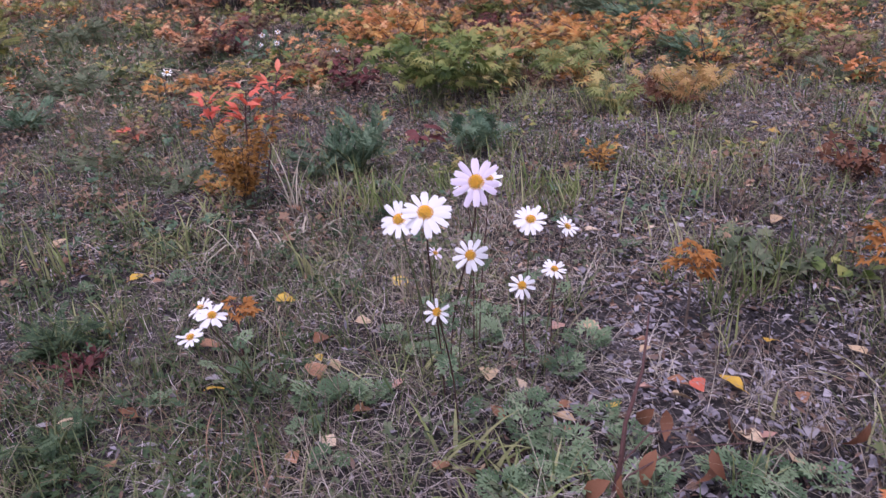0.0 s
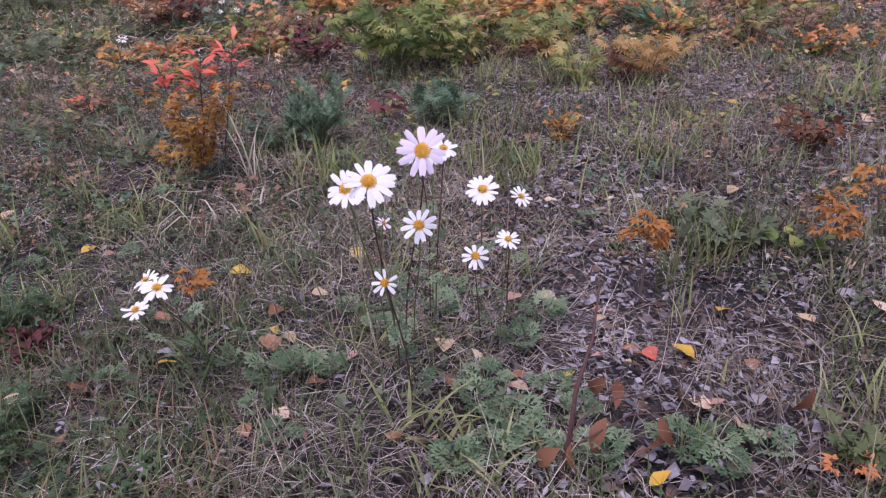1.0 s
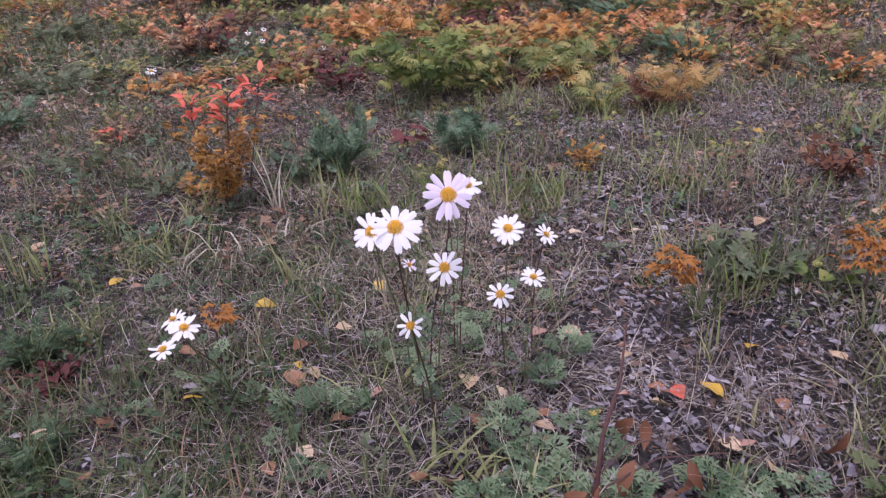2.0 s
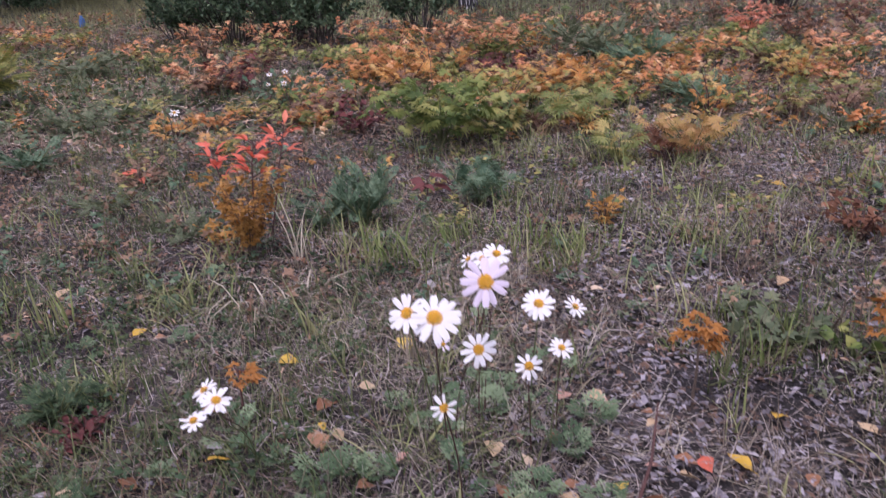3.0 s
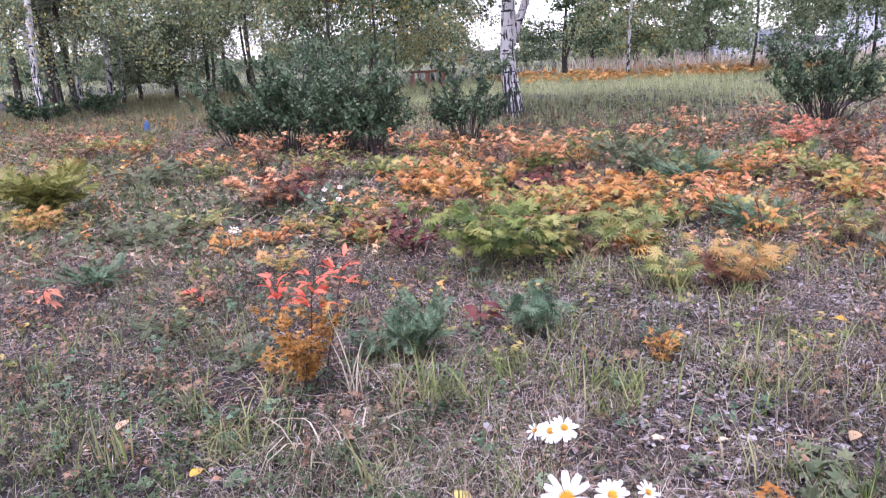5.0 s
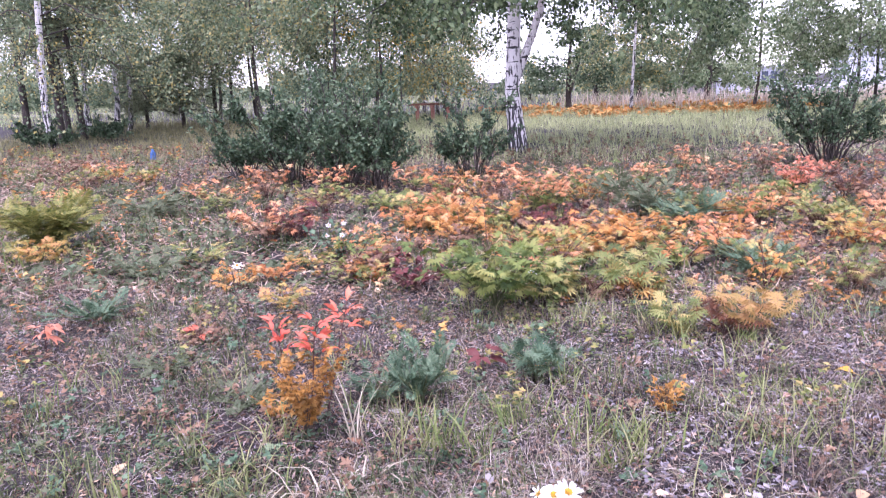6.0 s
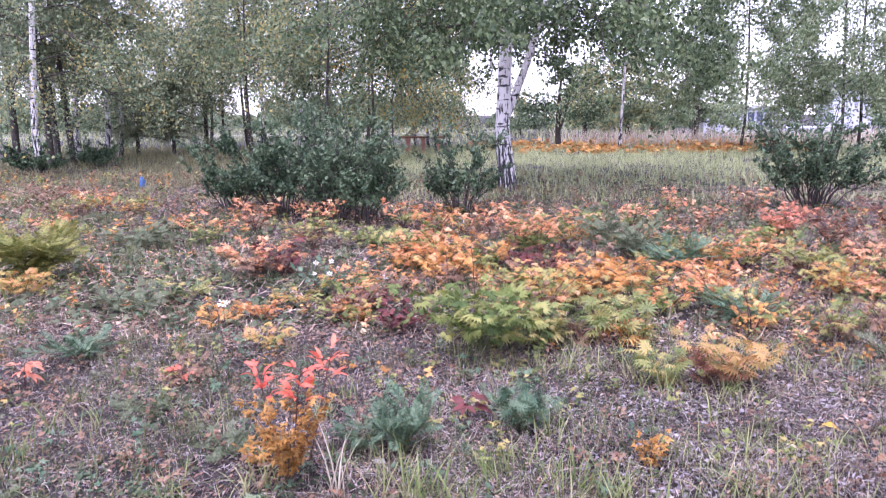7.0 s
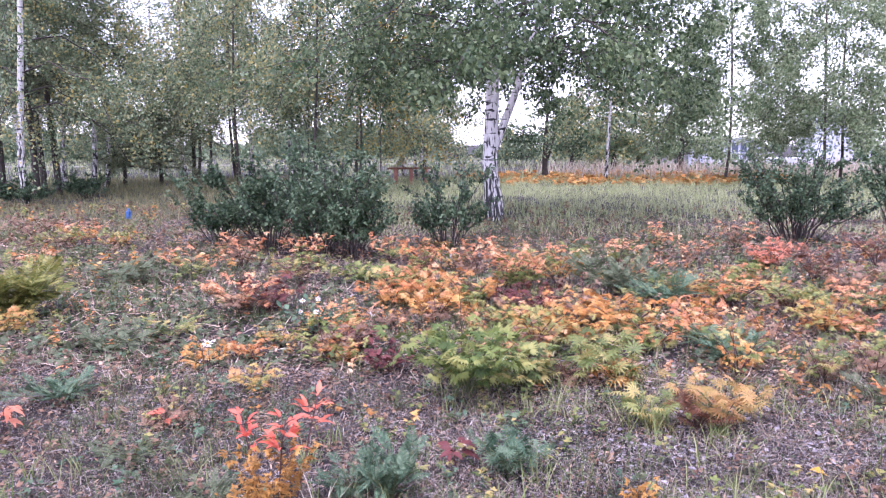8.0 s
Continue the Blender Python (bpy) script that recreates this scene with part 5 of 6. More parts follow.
# bushy peonies close at hand
herb("peony_plant", -2.79, 4.40, 0.32, 0.34, 22, 12, T_FERNY, 0.17, M_OLIVE, "large yellow-green wild peony mound", "peony", M_GREENSTEM, "peony plants", 0.35)
herb("peony_plant", -2.583, 3.973, 0.2, 0.25, 8, 7, T_FAN, 0.13, M_YELLOW, "yellow wild peony with cut leaves", "peony", M_GREENSTEM, "peony plants")
herb("peony_plant", 0.061, 3.089, 0.33, 0.34, 20, 10, T_BIGCUT, 0.115, M_GREENFERN, "bushy green wild peony with yellow-green cut leaves", "peony", M_GREENSTEM, "peony plants", 0.4)
herb("peony_plant", 0.310, 3.170, 0.22, 0.24, 12, 9, T_BIGCUT, 0.1, M_FERN, "yellow-green wild peony with narrow leaves", "peony", M_GREENSTEM, "peony plants", 0.4)
herb("peony_plant", 1.039, 2.762, 0.18, 0.2, 14, 6, T_STAR, 0.082, M_OCHREYELLOW, "yellow and ochre wild peony with fan leaves", "peony", M_GREENSTEM, "peony plants", 0.4)
herb("peony_plant", 0.934, 2.731, 0.13, 0.09, 6, 4, T_STAR, 0.09, M_BROWN, "rusty brown fan-leaved herb", "peony", M_REDSTEM, "peony plants", 0.4)
herb("peony_plant", 0.759, 2.754, 0.17, 0.13, 9, 5, T_STAR, 0.085, M_FERN, "yellow-green upright herb with narrow leaves", "peony", M_GREENSTEM, "peony plants", 0.3)
herb("rose_bush", -0.834, 4.133, 0.22, 0.24, 16, 12, T_SMALL, 0.045, M_TANSY, "low green bush with a few white flowers", "bush", M_STEM, "", 0.25)
herb("withered_herb", -0.516, 3.785, 0.13, 0.22, 14, 10, T_SMALL, 0.04, M_MAROON, "dark red-brown withered low herb", "herb", M_REDSTEM)
herb("withered_herb", -0.320, 3.399, 0.15, 0.2, 12, 9, T_SMALL, 0.05, M_MAROON, "dark red-brown withered low herb", "herb", M_REDSTEM)
herb("peony_plant", -0.598, 3.578, 0.13, 0.14, 8, 6, T_FAN, 0.1, M_ORANGE, "small orange wild peony", "peony", M_REDSTEM, "peony plants")
herb("peony_plant", -1.056, 3.567, 0.1, 0.14, 8, 5, T_FAN, 0.09, M_ORANGE, "small orange wild peony", "peony", M_REDSTEM, "peony plants")
herb("peony_plant", -1.635, 4.054, 0.14, 0.25, 9, 6, T_FAN, 0.1, M_FERN, "low yellow-green wild peony", "peony", M_GREENSTEM, "peony plants")
herb("peony_plant", -0.875, 3.065, 0.1, 0.12, 7, 5, T_FAN, 0.08, M_YELLOW, "low yellow herb", "peony", M_GREENSTEM, "peony plants")
herb("peony_plant", -0.968, 3.887, 0.12, 0.2, 8, 5, T_FAN, 0.09, M_YELLOW, "low yellow herb", "peony", M_GREENSTEM, "peony plants")
herb("peony_plant", -1.251, 3.467, 0.1, 0.2, 8, 5, T_FAN, 0.08, M_AMBER, "low amber herb", "peony", M_REDSTEM, "peony plants")
herb("grey_herb", 1.318, 3.622, 0.16, 0.26, 14, 9, T_FERNY, 0.09, M_TANSY, "blue-green feathery herb", "herb", M_GREENSTEM)
herb("grey_herb", -2.687, 5.705, 0.2, 0.3, 12, 8, T_FERNY, 0.12, M_HERB, "grey-green feathery herb", "herb", M_GREENSTEM)
herb("grey_herb", 1.100, 5.299, 0.26, 0.45, 18, 9, T_FERNY, 0.14, M_HERB, "grey-green feathery herb", "herb", M_GREENSTEM)
herb("grey_herb", 1.310, 4.837, 0.2, 0.3, 12, 9, T_FERNY, 0.12, M_TANSY, "blue-green feathery herb", "herb", M_GREENSTEM)
herb("grey_herb", -1.642, 2.904, 0.12, 0.22, 12, 8, T_FERNY, 0.08, M_TANSY, "blue-green feathery herb", "herb", M_GREENSTEM)
herb("grey_herb", 0.205, 2.33, 0.14, 0.14, 14, 6, T_STAR, 0.07, M_TANSY, "blue-green herb with narrow spread leaves", "herb", M_GREENSTEM, tilt=0.6)
herb("grey_herb", -1.850, 3.756, 0.12, 0.3, 12, 7, T_FERNY, 0.09, M_HERB, "grey-green feathery herb", "herb", M_GREENSTEM)

# saplings and herbs in the near meadow
sapling("rowan_sapling", -0.452, 1.871, 0.335, (0.03, 0.03), 10, T_SPEAR, 0.05, M_RED, "young shoot with scarlet pointed leaves", M_REDSTEM, 71, -0.4, 0.7, 2, 1.4)
sapling("rowan_sapling", -0.53, 1.98, 0.29, (-0.05, 0.05), 7, T_SPEAR, 0.048, M_RED, "small shoot with scarlet pointed leaves", M_REDSTEM, 171, -0.3, 0.7, 2, 1.6)
sapling("rowan_sapling", -0.425, 1.968, 0.345, (0.06, 0.08), 7, T_SPEAR, 0.048, M_RED, "small shoot with scarlet pointed leaves", M_REDSTEM, 172, -0.3, 0.75, 2, 1.6)
herb("amber_sapling", -0.455, 1.86, 0.31, 0.125, 15, 24, T_SMALLCUT, 0.036, M_OCHRE, "amber-leaved bushy young shoot", "sapling", M_STEM, "", 0.3, r=0.0018)
herb("amber_sapling", -0.57, 1.98, 0.09, 0.09, 7, 9, T_SMALLCUT, 0.036, M_OCHRE, "low amber-leaved shoot", "sapling", M_STEM, "", 0.3)
herb("feathery_herb", -0.165, 2.10, 0.2, 0.12, 12, 9, T_FERNY, 0.08, M_TANSY, "dark blue-green feathery herb", "herb", M_GREENSTEM, "", 0.25, tilt=0.75)
herb("feathery_herb", -0.289, 2.136, 0.1, 0.1, 9, 7, T_FERNY, 0.07, M_TANSY, "blue-green feathery herb", "herb", M_GREENSTEM, "", 0.25)
sapling("maroon_sapling", 0.021, 2.375, 0.10, (0.0, 0.0), 4, T_LANCE, 0.068, M_MAROON, "low shoot with dull maroon leaves", M_REDSTEM, 72, 0.25, 0.5)
sapling("maple_seedling", -1.672, 2.568, 0.11, (0.01, 0), 6, T_LANCE, 0.062, M_CORAL, "seedling with salmon-red leaves", M_REDSTEM, 73, 0.3, 0.5)
sapling("maple_seedling", -1.114, 2.690, 0.05, (0.01, 0), 2, T_BROAD, 0.055, M_RED, "small seedling with orange-red leaves", M_REDSTEM, 74, 0.0, 0.5)
herb("amber_sapling", 0.567, 2.060, 0.12, 0.06, 6, 13, T_SMALLCUT, 0.034, M_OCHRE, "small amber-leaved shoot", "sapling", M_STEM, "", 0.3)
herb("rusty_herb", 1.233, 1.870, 0.12, 0.12, 9, 8, T_TRI, 0.045, M_BROWN, "rusty brown leafy herb", "herb", M_REDSTEM, "", 0.3)
herb("amber_sapling", 1.779, 2.904, 0.14, 0.12, 6, 7, T_TRI, 0.06, M_ORANGE, "orange-leaved shoot", "sapling", M_STEM, "", 0.3)
sapling("amber_seedling", 0.542, 1.099, 0.175, (0.005, 0.01), 8, T_SMALLCUT, 0.042, M_RUST, "thin seedling topped with orange-brown leaves", M_STEM, 75, 0.1, 0.72)
sapling("amber_seedling", 0.941, 1.174, 0.15, (0.0, 0.03), 13, T_SMALLCUT, 0.042, M_RUST, "seedling with many orange cut leaves", M_STEM, 76, 0.1, 0.45)
sapling("amber_seedling", 1.114, 1.332, 0.15, (0.0, 0.03), 11, T_SMALLCUT, 0.042, M_RUST, "seedling with many orange cut leaves", M_STEM, 77, 0.1, 0.45)
sapling("amber_seedling", -0.276, 1.078, 0.12, (-0.005, 0.02), 6, T_SMALLCUT, 0.033, M_RUST, "thin seedling topped with orange-brown leaves", M_REDSTEM, 78, 0.1, 0.75)
herb("strawberry_plant", 0.898, 1.226, 0.06, 0.07, 5, 3, T_OVAL, 0.034, M_GREENFERN, "low strawberry plant with round green leaves", "plant", M_GREENSTEM, "", 0.7)
herb("geranium_plant", 0.761, 1.294, 0.07, 0.10, 10, 4, T_MAPLE, 0.05, M_HERB, "low herb with grey-green cut leaves", "plant", M_GREENSTEM, "", 0.6)
herb("geranium_plant", 0.762, 1.437, 0.05, 0.10, 8, 4, T_MAPLE, 0.045, M_HERB, "low herb with grey-green cut leaves", "plant", M_GREENSTEM, "", 0.6)
herb("feathery_herb", -0.655, 1.136, 0.09, 0.07, 9, 7, T_FERNY, 0.055, M_DEEPHERB, "dark green feathery herb", "herb", M_GREENSTEM, "", 0.2)
herb("feathery_herb", -0.520, 0.850, 0.07, 0.06, 8, 6, T_FERNY, 0.05, M_DEEPHERB, "dark green feathery herb", "herb", M_GREENSTEM, "", 0.2)
herb("purple_herb", -0.580, 1.072, 0.05, 0.06, 12, 4, T_LANCE, 0.032, M_MAROON, "dull purple withered herb", "herb", M_REDSTEM, "", 0.3)
herb("leafy_herb", 0.710, 0.662, 0.06, 0.06, 7, 5, T_MAPLE, 0.03, M_GRASS, "low green herb with narrow leaves", "herb", M_GREENSTEM, "", 0.3)
sapling("amber_seedling", 0.681, 0.623, 0.04, (0.0, 0.01), 3, T_SMALLCUT, 0.03, M_ORANGE, "tiny seedling with orange leaves", M_REDSTEM, 79, 0.1, 0.5)
herb("grey_herb", 1.763, 3.016, 0.08, 0.2, 10, 7, T_FERNY, 0.06, M_HERB, "grey-green feathery herb", "herb", M_GREENSTEM)
herb("grey_herb", -0.712, 2.083, 0.06, 0.16, 12, 7, T_FERNY, 0.05, M_HERB, "grey-green feathery herb", "herb", M_GREENSTEM)
herb("grey_herb", -1.091, 2.365, 0.07, 0.18, 12, 7, T_FERNY, 0.05, M_HERB, "grey-green feathery herb", "herb", M_GREENSTEM)
herb("grey_herb", -1.111, 2.709, 0.08, 0.16, 10, 6, T_FERNY, 0.06, M_DRYHERB, "faded feathery herb", "herb", M_STEM)


def dry_stalk(x, y, h, seed):
    """A bare dead stem with the stubs of side twigs."""
    g = np.random.default_rng(seed)
    e = thing("dry_stalk", x, y, "thin dark dead plant stalk standing upright", "dry stalk", "dry stalks")
    p = np.stack([np.cumsum(g.normal(0, 0.006, 6)), np.cumsum(g.normal(0, 0.006, 6)), np.linspace(-0.02, h, 6)], -1)
    part_np("stem", *tube(p, np.linspace(0.003, 0.0012, 6), 5), M_STEM, e)
    for i in range(4):
        b = p[2 + i % 4]
        az = g.random() * 6.283
        q = b + np.array([math.cos(az) * 0.03, math.sin(az) * 0.03, 0.03])
        part_np("twig", *tube([b, (b + q) / 2, q], [0.0012, 0.001, 0.0006], 4), M_STEM, e)


dry_stalk(0.021, 3.592, 0.36, 401)
dry_stalk(-1.100, 3.134, 0.26, 402)
dry_stalk(1.531, 4.056, 0.32, 403)
dry_stalk(-0.423, 2.482, 0.2, 404)
dry_stalk(1.356, 5.106, 0.42, 405)
dry_stalk(1.201, 5.300, 0.4, 406)
dry_stalk(2.667, 5.318, 0.4, 407)
dry_stalk(0.992, 1.347, 0.12, 408)
dry_stalk(0.904, 1.330, 0.1, 409)

# rosettes of cut green leaves, each leaf a part
leaf_mesh = mesh_np("leaf", *T_LOBED)
leaf_mesh.materials.append(M_ROSETTE)


def rosette(x, y, n, size, seed, flat=0.3):
    g = np.random.default_rng(seed)
    e = thing("leaf_rosette", x, y, "ground rosette of grey-green deeply cut leaves", "rosette plant", "leaf rosettes")
    for i in range(n):
        az = i * 2.4 + g.normal(0, 0.2)
        el = flat + 0.4 * i / n + g.normal(0, 0.12)
        d = np.array([[math.cos(az) * math.cos(el), math.sin(az) * math.cos(el), math.sin(el)]])
        R = bases(d, np.array([[0, 0, 1.0]]) + g.normal(0, 0.12, (1, 3)))[0]
        share("leaf", leaf_mesh, e, Matrix.Translation((0, 0, 0.026)) @ Matrix(R.tolist()).to_4x4() @ Matrix.Scale(size * 0.84 * g.uniform(0.55, 1.1), 4))


rosette(0.351, 1.045, 14, 0.085, 201, 0.2)
rosette(0.298, 0.958, 12, 0.070, 202, 0.2)
rosette(0.188, 1.150, 10, 0.065, 203, 0.2)
rosette(0.173, 1.085, 13, 0.072, 204, 0.2)
rosette(0.060, 1.038, 10, 0.060, 206, 0.2)
rosette(0.000, 1.107, 8, 0.055, 207, 0.2)
rosette(0.231, 0.852, 12, 0.068, 209, 0.2)
rosette(0.215, 0.800, 11, 0.066, 210, 0.2)
rosette(0.258, 0.763, 13, 0.070, 211, 0.2)
rosette(0.333, 0.829, 11, 0.060, 212, 0.2)
rosette(-0.022, 0.906, 11, 0.060, 213, 0.2)
rosette(0.225, 0.701, 13, 0.070, 214, 0.2)
rosette(0.285, 0.697, 12, 0.066, 215, 0.2)
rosette(-0.108, 0.905, 14, 0.075, 216, 0.2)
rosette(-0.059, 0.917, 11, 0.062, 217, 0.2)
rosette(-0.119, 0.825, 9, 0.055, 218, 0.2)
rosette(-0.190, 0.956, 8, 0.048, 219, 0.2)
rosette(-0.388, 0.945, 8, 0.050, 220, 0.2)
rosette(-0.067, 0.747, 8, 0.050, 221, 0.2)
rosette(0.378, 0.686, 13, 0.070, 222, 0.2)
rosette(0.483, 0.700, 12, 0.070, 224, 0.2)
rosette(0.540, 0.700, 10, 0.060, 225, 0.2)
rosette(0.598, 0.681, 10, 0.060, 226, 0.2)
rosette(0.179, 0.674, 12, 0.066, 227, 0.2)
rosette(0.534, 0.655, 11, 0.064, 228, 0.2)
rosette(0.358, 0.770, 9, 0.055, 229, 0.2)
rosette(-0.581, 1.580, 8, 0.047, 231, 0.25)
rosette(-0.528, 1.749, 8, 0.047, 232, 0.25)
rosette(-0.498, 1.393, 8, 0.055, 233, 0.25)
rosette(0.523, 1.468, 8, 0.047, 234, 0.25)
rosette(0.225, 2.771, 9, 0.062, 235, 0.25)
rosette(-0.722, 1.393, 8, 0.047, 236, 0.25)

# grass tufts
tuft(-0.335, 1.545, 18, 0.25, 0.035, M_PALE, "tuft of pale arching dry grass", 0.006, 0.6, 2.3)
tuft(-0.25, 1.62, 14, 0.22, 0.04, M_PALE, "tuft of pale arching dry grass", 0.0055, 0.6, 2.2)
tuft(-0.560, 1.623, 44, 0.18, 0.05, M_GRASS_L, "tuft of light green grass", 0.005, 0.5, 1.2)
tuft(-0.319, 1.809, 16, 0.25, 0.02, M_PALE, "tall bent dry grass stalks", 0.005, 0.12, 0.9)
tuft(-0.160, 1.801, 30, 0.18, 0.05, M_GRASS_L, "tuft of yellow-green grass", 0.005, 0.3, 0.8)
tuft(-0.004, 1.794, 30, 0.18, 0.04, M_GRASS_B, "tuft of green grass", 0.007, 0.35, 0.8)
tuft(-0.116, 1.835, 24, 0.17, 0.04, M_GRASS_B, "tuft of green grass", 0.007, 0.35, 0.8)
tuft(0.097, 1.939, 30, 0.16, 0.05, M_GRASS_B, "tuft of green grass", 0.007, 0.4, 0.9)
tuft(-0.201, 1.412, 8, 0.17, 0.012, M_GRASS_L, "few broad light green grass blades", 0.011, 0.25, 0.3)
tuft(-0.556, 1.545, 40, 0.11, 0.03, M_GRASS_L, "tuft of bright green grass", 0.005, 0.6, 1.2)
tuft(-0.853, 1.521, 14, 0.16, 0.02, M_GRASS_L, "tuft of light green grass", 0.007, 0.2, 0.4)
tuft(0.431, 1.857, 40, 0.14, 0.06, M_GRASS_B, "tuft of green grass", 0.007, 0.4, 0.8)
tuft(0.358, 1.915, 40, 0.13, 0.06, M_GRASS_B, "tuft of green grass", 0.007, 0.4, 0.8)
tuft(0.717, 1.858, 30, 0.12, 0.05, M_GRASS_L, "tuft of light green grass", 0.005, 0.4, 0.8)
tuft(0.810, 1.799, 24, 0.12, 0.04, M_GRASS_B, "tuft of green grass", 0.007, 0.4, 0.8)
tuft(0.709, 2.757, 30, 0.18, 0.05, M_GRASS_L, "tuft of yellow-green grass", 0.006, 0.3, 0.8)
tuft(0.755, 2.661, 30, 0.17, 0.05, M_GRASS_L, "tuft of yellow-green grass", 0.006, 0.3, 0.8)
tuft(1.508, 2.282, 26, 0.17, 0.05, M_GRASS_L, "tuft of broad light green grass", 0.012, 0.25, 0.6)
tuft(1.628, 2.259, 26, 0.17, 0.06, M_GRASS_L, "tuft of broad light green grass", 0.012, 0.25, 0.6)
tuft(0.529, 0.783, 12, 0.11, 0.012, M_STRAW, "upright straw-coloured grass tuft", 0.004, 0.12, 0.3)
tuft(0.513, 0.712, 16, 0.1, 0.02, M_GRASS_L, "tuft of light green grass", 0.007, 0.25, 0.5)
tuft(0.580, 1.026, 10, 0.1, 0.02, M_GRASS_L, "thin light green grass blades", 0.005, 0.2, 0.5)
tuft(0.615, 0.829, 7, 0.07, 0.015, M_GRASS_L, "short broad light green blades", 0.008, 0.2, 0.3)
tuft(0.622, 0.919, 90, 0.1, 0.035, M_LITTER, "round tussock of fine grey dead grass", 0.0015, 0.8, 1.2)
tuft(0.810, 0.900, 14, 0.13, 0.03, M_GRASS_L, "tuft of light green grass", 0.005, 0.35, 0.8)
tuft(0.772, 0.762, 18, 0.10, 0.03, M_GRASS_L, "tuft of yellow-green grass", 0.006, 0.35, 0.9)
tuft(0.814, 0.984, 14, 0.1, 0.03, M_STRAW, "thin dry grass tuft", 0.004, 0.4, 0.8)
tuft(0.140, 0.743, 18, 0.13, 0.03, M_GRASS_L, "tuft of broad green blades", 0.009, 0.6, 0.9)
tuft(0.170, 0.685, 22, 0.12, 0.03, M_GRASS_L, "tuft of broad green blades", 0.009, 0.6, 0.9)
tuft(0.029, 0.960, 30, 0.16, 0.04, M_GRASS_L, "tuft of arching light green grass", 0.004, 0.8, 1.2)
tuft(0.077, 0.972, 24, 0.15, 0.04, M_GRASS, "tuft of arching green grass", 0.004, 0.8, 1.2)
tuft(-0.392, 0.742, 50, 0.13, 0.06, M_GRASS, "tuft of thin green grass", 0.0028, 0.5, 1.0)
tuft(-0.256, 0.720, 60, 0.13, 0.06, M_GRASS, "tuft of thin green grass", 0.0024, 0.6, 1.1)
tuft(-0.160, 0.712, 50, 0.12, 0.06, M_GRASS, "tuft of thin green grass", 0.0024, 0.5, 1.0)
tuft(-0.511, 0.934, 60, 0.14, 0.07, M_GRASS, "tuft of thin green grass", 0.0024, 0.7, 1.2)
tuft(0.779, 2.843, 20, 0.16, 0.04, M_GRASS_L, "tuft of light green grass", 0.006, 0.2, 0.5)
tuft(1.818, 3.634, 40, 0.16, 0.1, M_GRASS_L, "tuft of light green grass", 0.005, 0.4, 0.8)
tuft(1.596, 3.629, 40, 0.16, 0.1, M_GRASS_B, "tuft of green grass", 0.007, 0.4, 0.8)
tuft(1.685, 2.995, 40, 0.16, 0.08, M_STRAW, "tuft of pale dry grass", 0.004, 0.5, 1.0)
tuft(0.406, 2.895, 20, 0.16, 0.05, M_GRASS_L, "tuft of light green grass", 0.005, 0.3, 0.7)
tuft(1.331, 3.936, 20, 0.2, 0.05, M_STRAW, "tuft of pale dry grass", 0.005, 0.2, 0.6)
tuft(-1.247, 3.055, 40, 0.14, 0.08, M_STRAW, "tuft of pale dry grass", 0.003, 0.5, 1.0)
tuft(-1.217, 2.195, 20, 0.16, 0.04, M_GRASS_L, "tuft of light green grass", 0.005, 0.3, 0.8)
tuft(-0.832, 2.247, 20, 0.14, 0.05, M_GRASS_L, "tuft of light green grass", 0.005, 0.4, 0.8)

# loose tufts over the near meadow
tg = np.random.default_rng(55)
for i in range(120):
    ty = tg.uniform(1.1, 3.2)
    tx = 0.1 + tg.uniform(-1, 1) * (0.5 + 0.5 * ty)
    tuft(float(tx), float(ty), int(tg.integers(10, 34)), float(tg.uniform(0.07, 0.17)), float(tg.uniform(0.01, 0.035)), (M_GRASS, M_GRASS_L, M_GRASS_B, M_STRAW)[int(tg.integers(4))],
         "loose tuft of meadow grass", float(tg.uniform(0.0035, 0.006)), float(tg.uniform(0.25, 0.6)), float(tg.uniform(0.5, 1.3)), seed=500 + i)


# pale dead grass bent over between the daisies
for i in range(54):
    ty = tg.uniform(0.72, 1.7)
    tx = 0.06 + tg.uniform(-1, 1) * 0.3 * (0.4 + ty)
    tuft(float(tx), float(ty), int(tg.integers(10, 26)), float(tg.uniform(0.09, 0.16)), float(tg.uniform(0.015, 0.045)), (M_PALE, M_STRAW)[i % 2],
         "bent tuft of pale dead grass", float(tg.uniform(0.0018, 0.0032)), float(tg.uniform(0.6, 1.0)), float(tg.uniform(1.0, 1.9)), seed=700 + i)


# fine dark green grass where the meadow is thickest
for i in range(44):
    ty = tg.uniform(0.45, 1.15)
    tx = -0.16 - tg.uniform(0, 1) * (0.16 + 0.45 * ty)
    tuft(float(tx), float(ty), int(tg.integers(24, 50)), float(tg.uniform(0.08, 0.13)), float(tg.uniform(0.03, 0.06)), (M_GRASS, M_GRASS, M_DRYHERB)[i % 3],
         "loose tuft of fine dark grass", float(tg.uniform(0.002, 0.003)), float(tg.uniform(0.5, 0.9)), float(tg.uniform(0.8, 1.5)), seed=800 + i)


# ---- fallen leaves ----
def fallen_mesh(name, width, curl, mat, seed):
    g = np.random.default_rng(seed)
    T, F = blade_leaf(width, 0.1)
    T = T.copy()
    T[:, 2] += curl * (T[:, 0] ** 2) * 1.2 + curl * 0.35 * (T[:, 1] - 0.5) ** 2 + g.normal(0, 0.015, len(T))
    T[:, 1] -= 0.5
    T[:, 2] -= T[:, 2].min()
    me = mesh_np(name, *join([(T, F), tube([[0, -0.78, 0.01], [0.02, -0.62, 0.03], [0, -0.49, 0.02]], [0.008, 0.009, 0.01], 4)]))
    me.materials.append(mat)
    return me


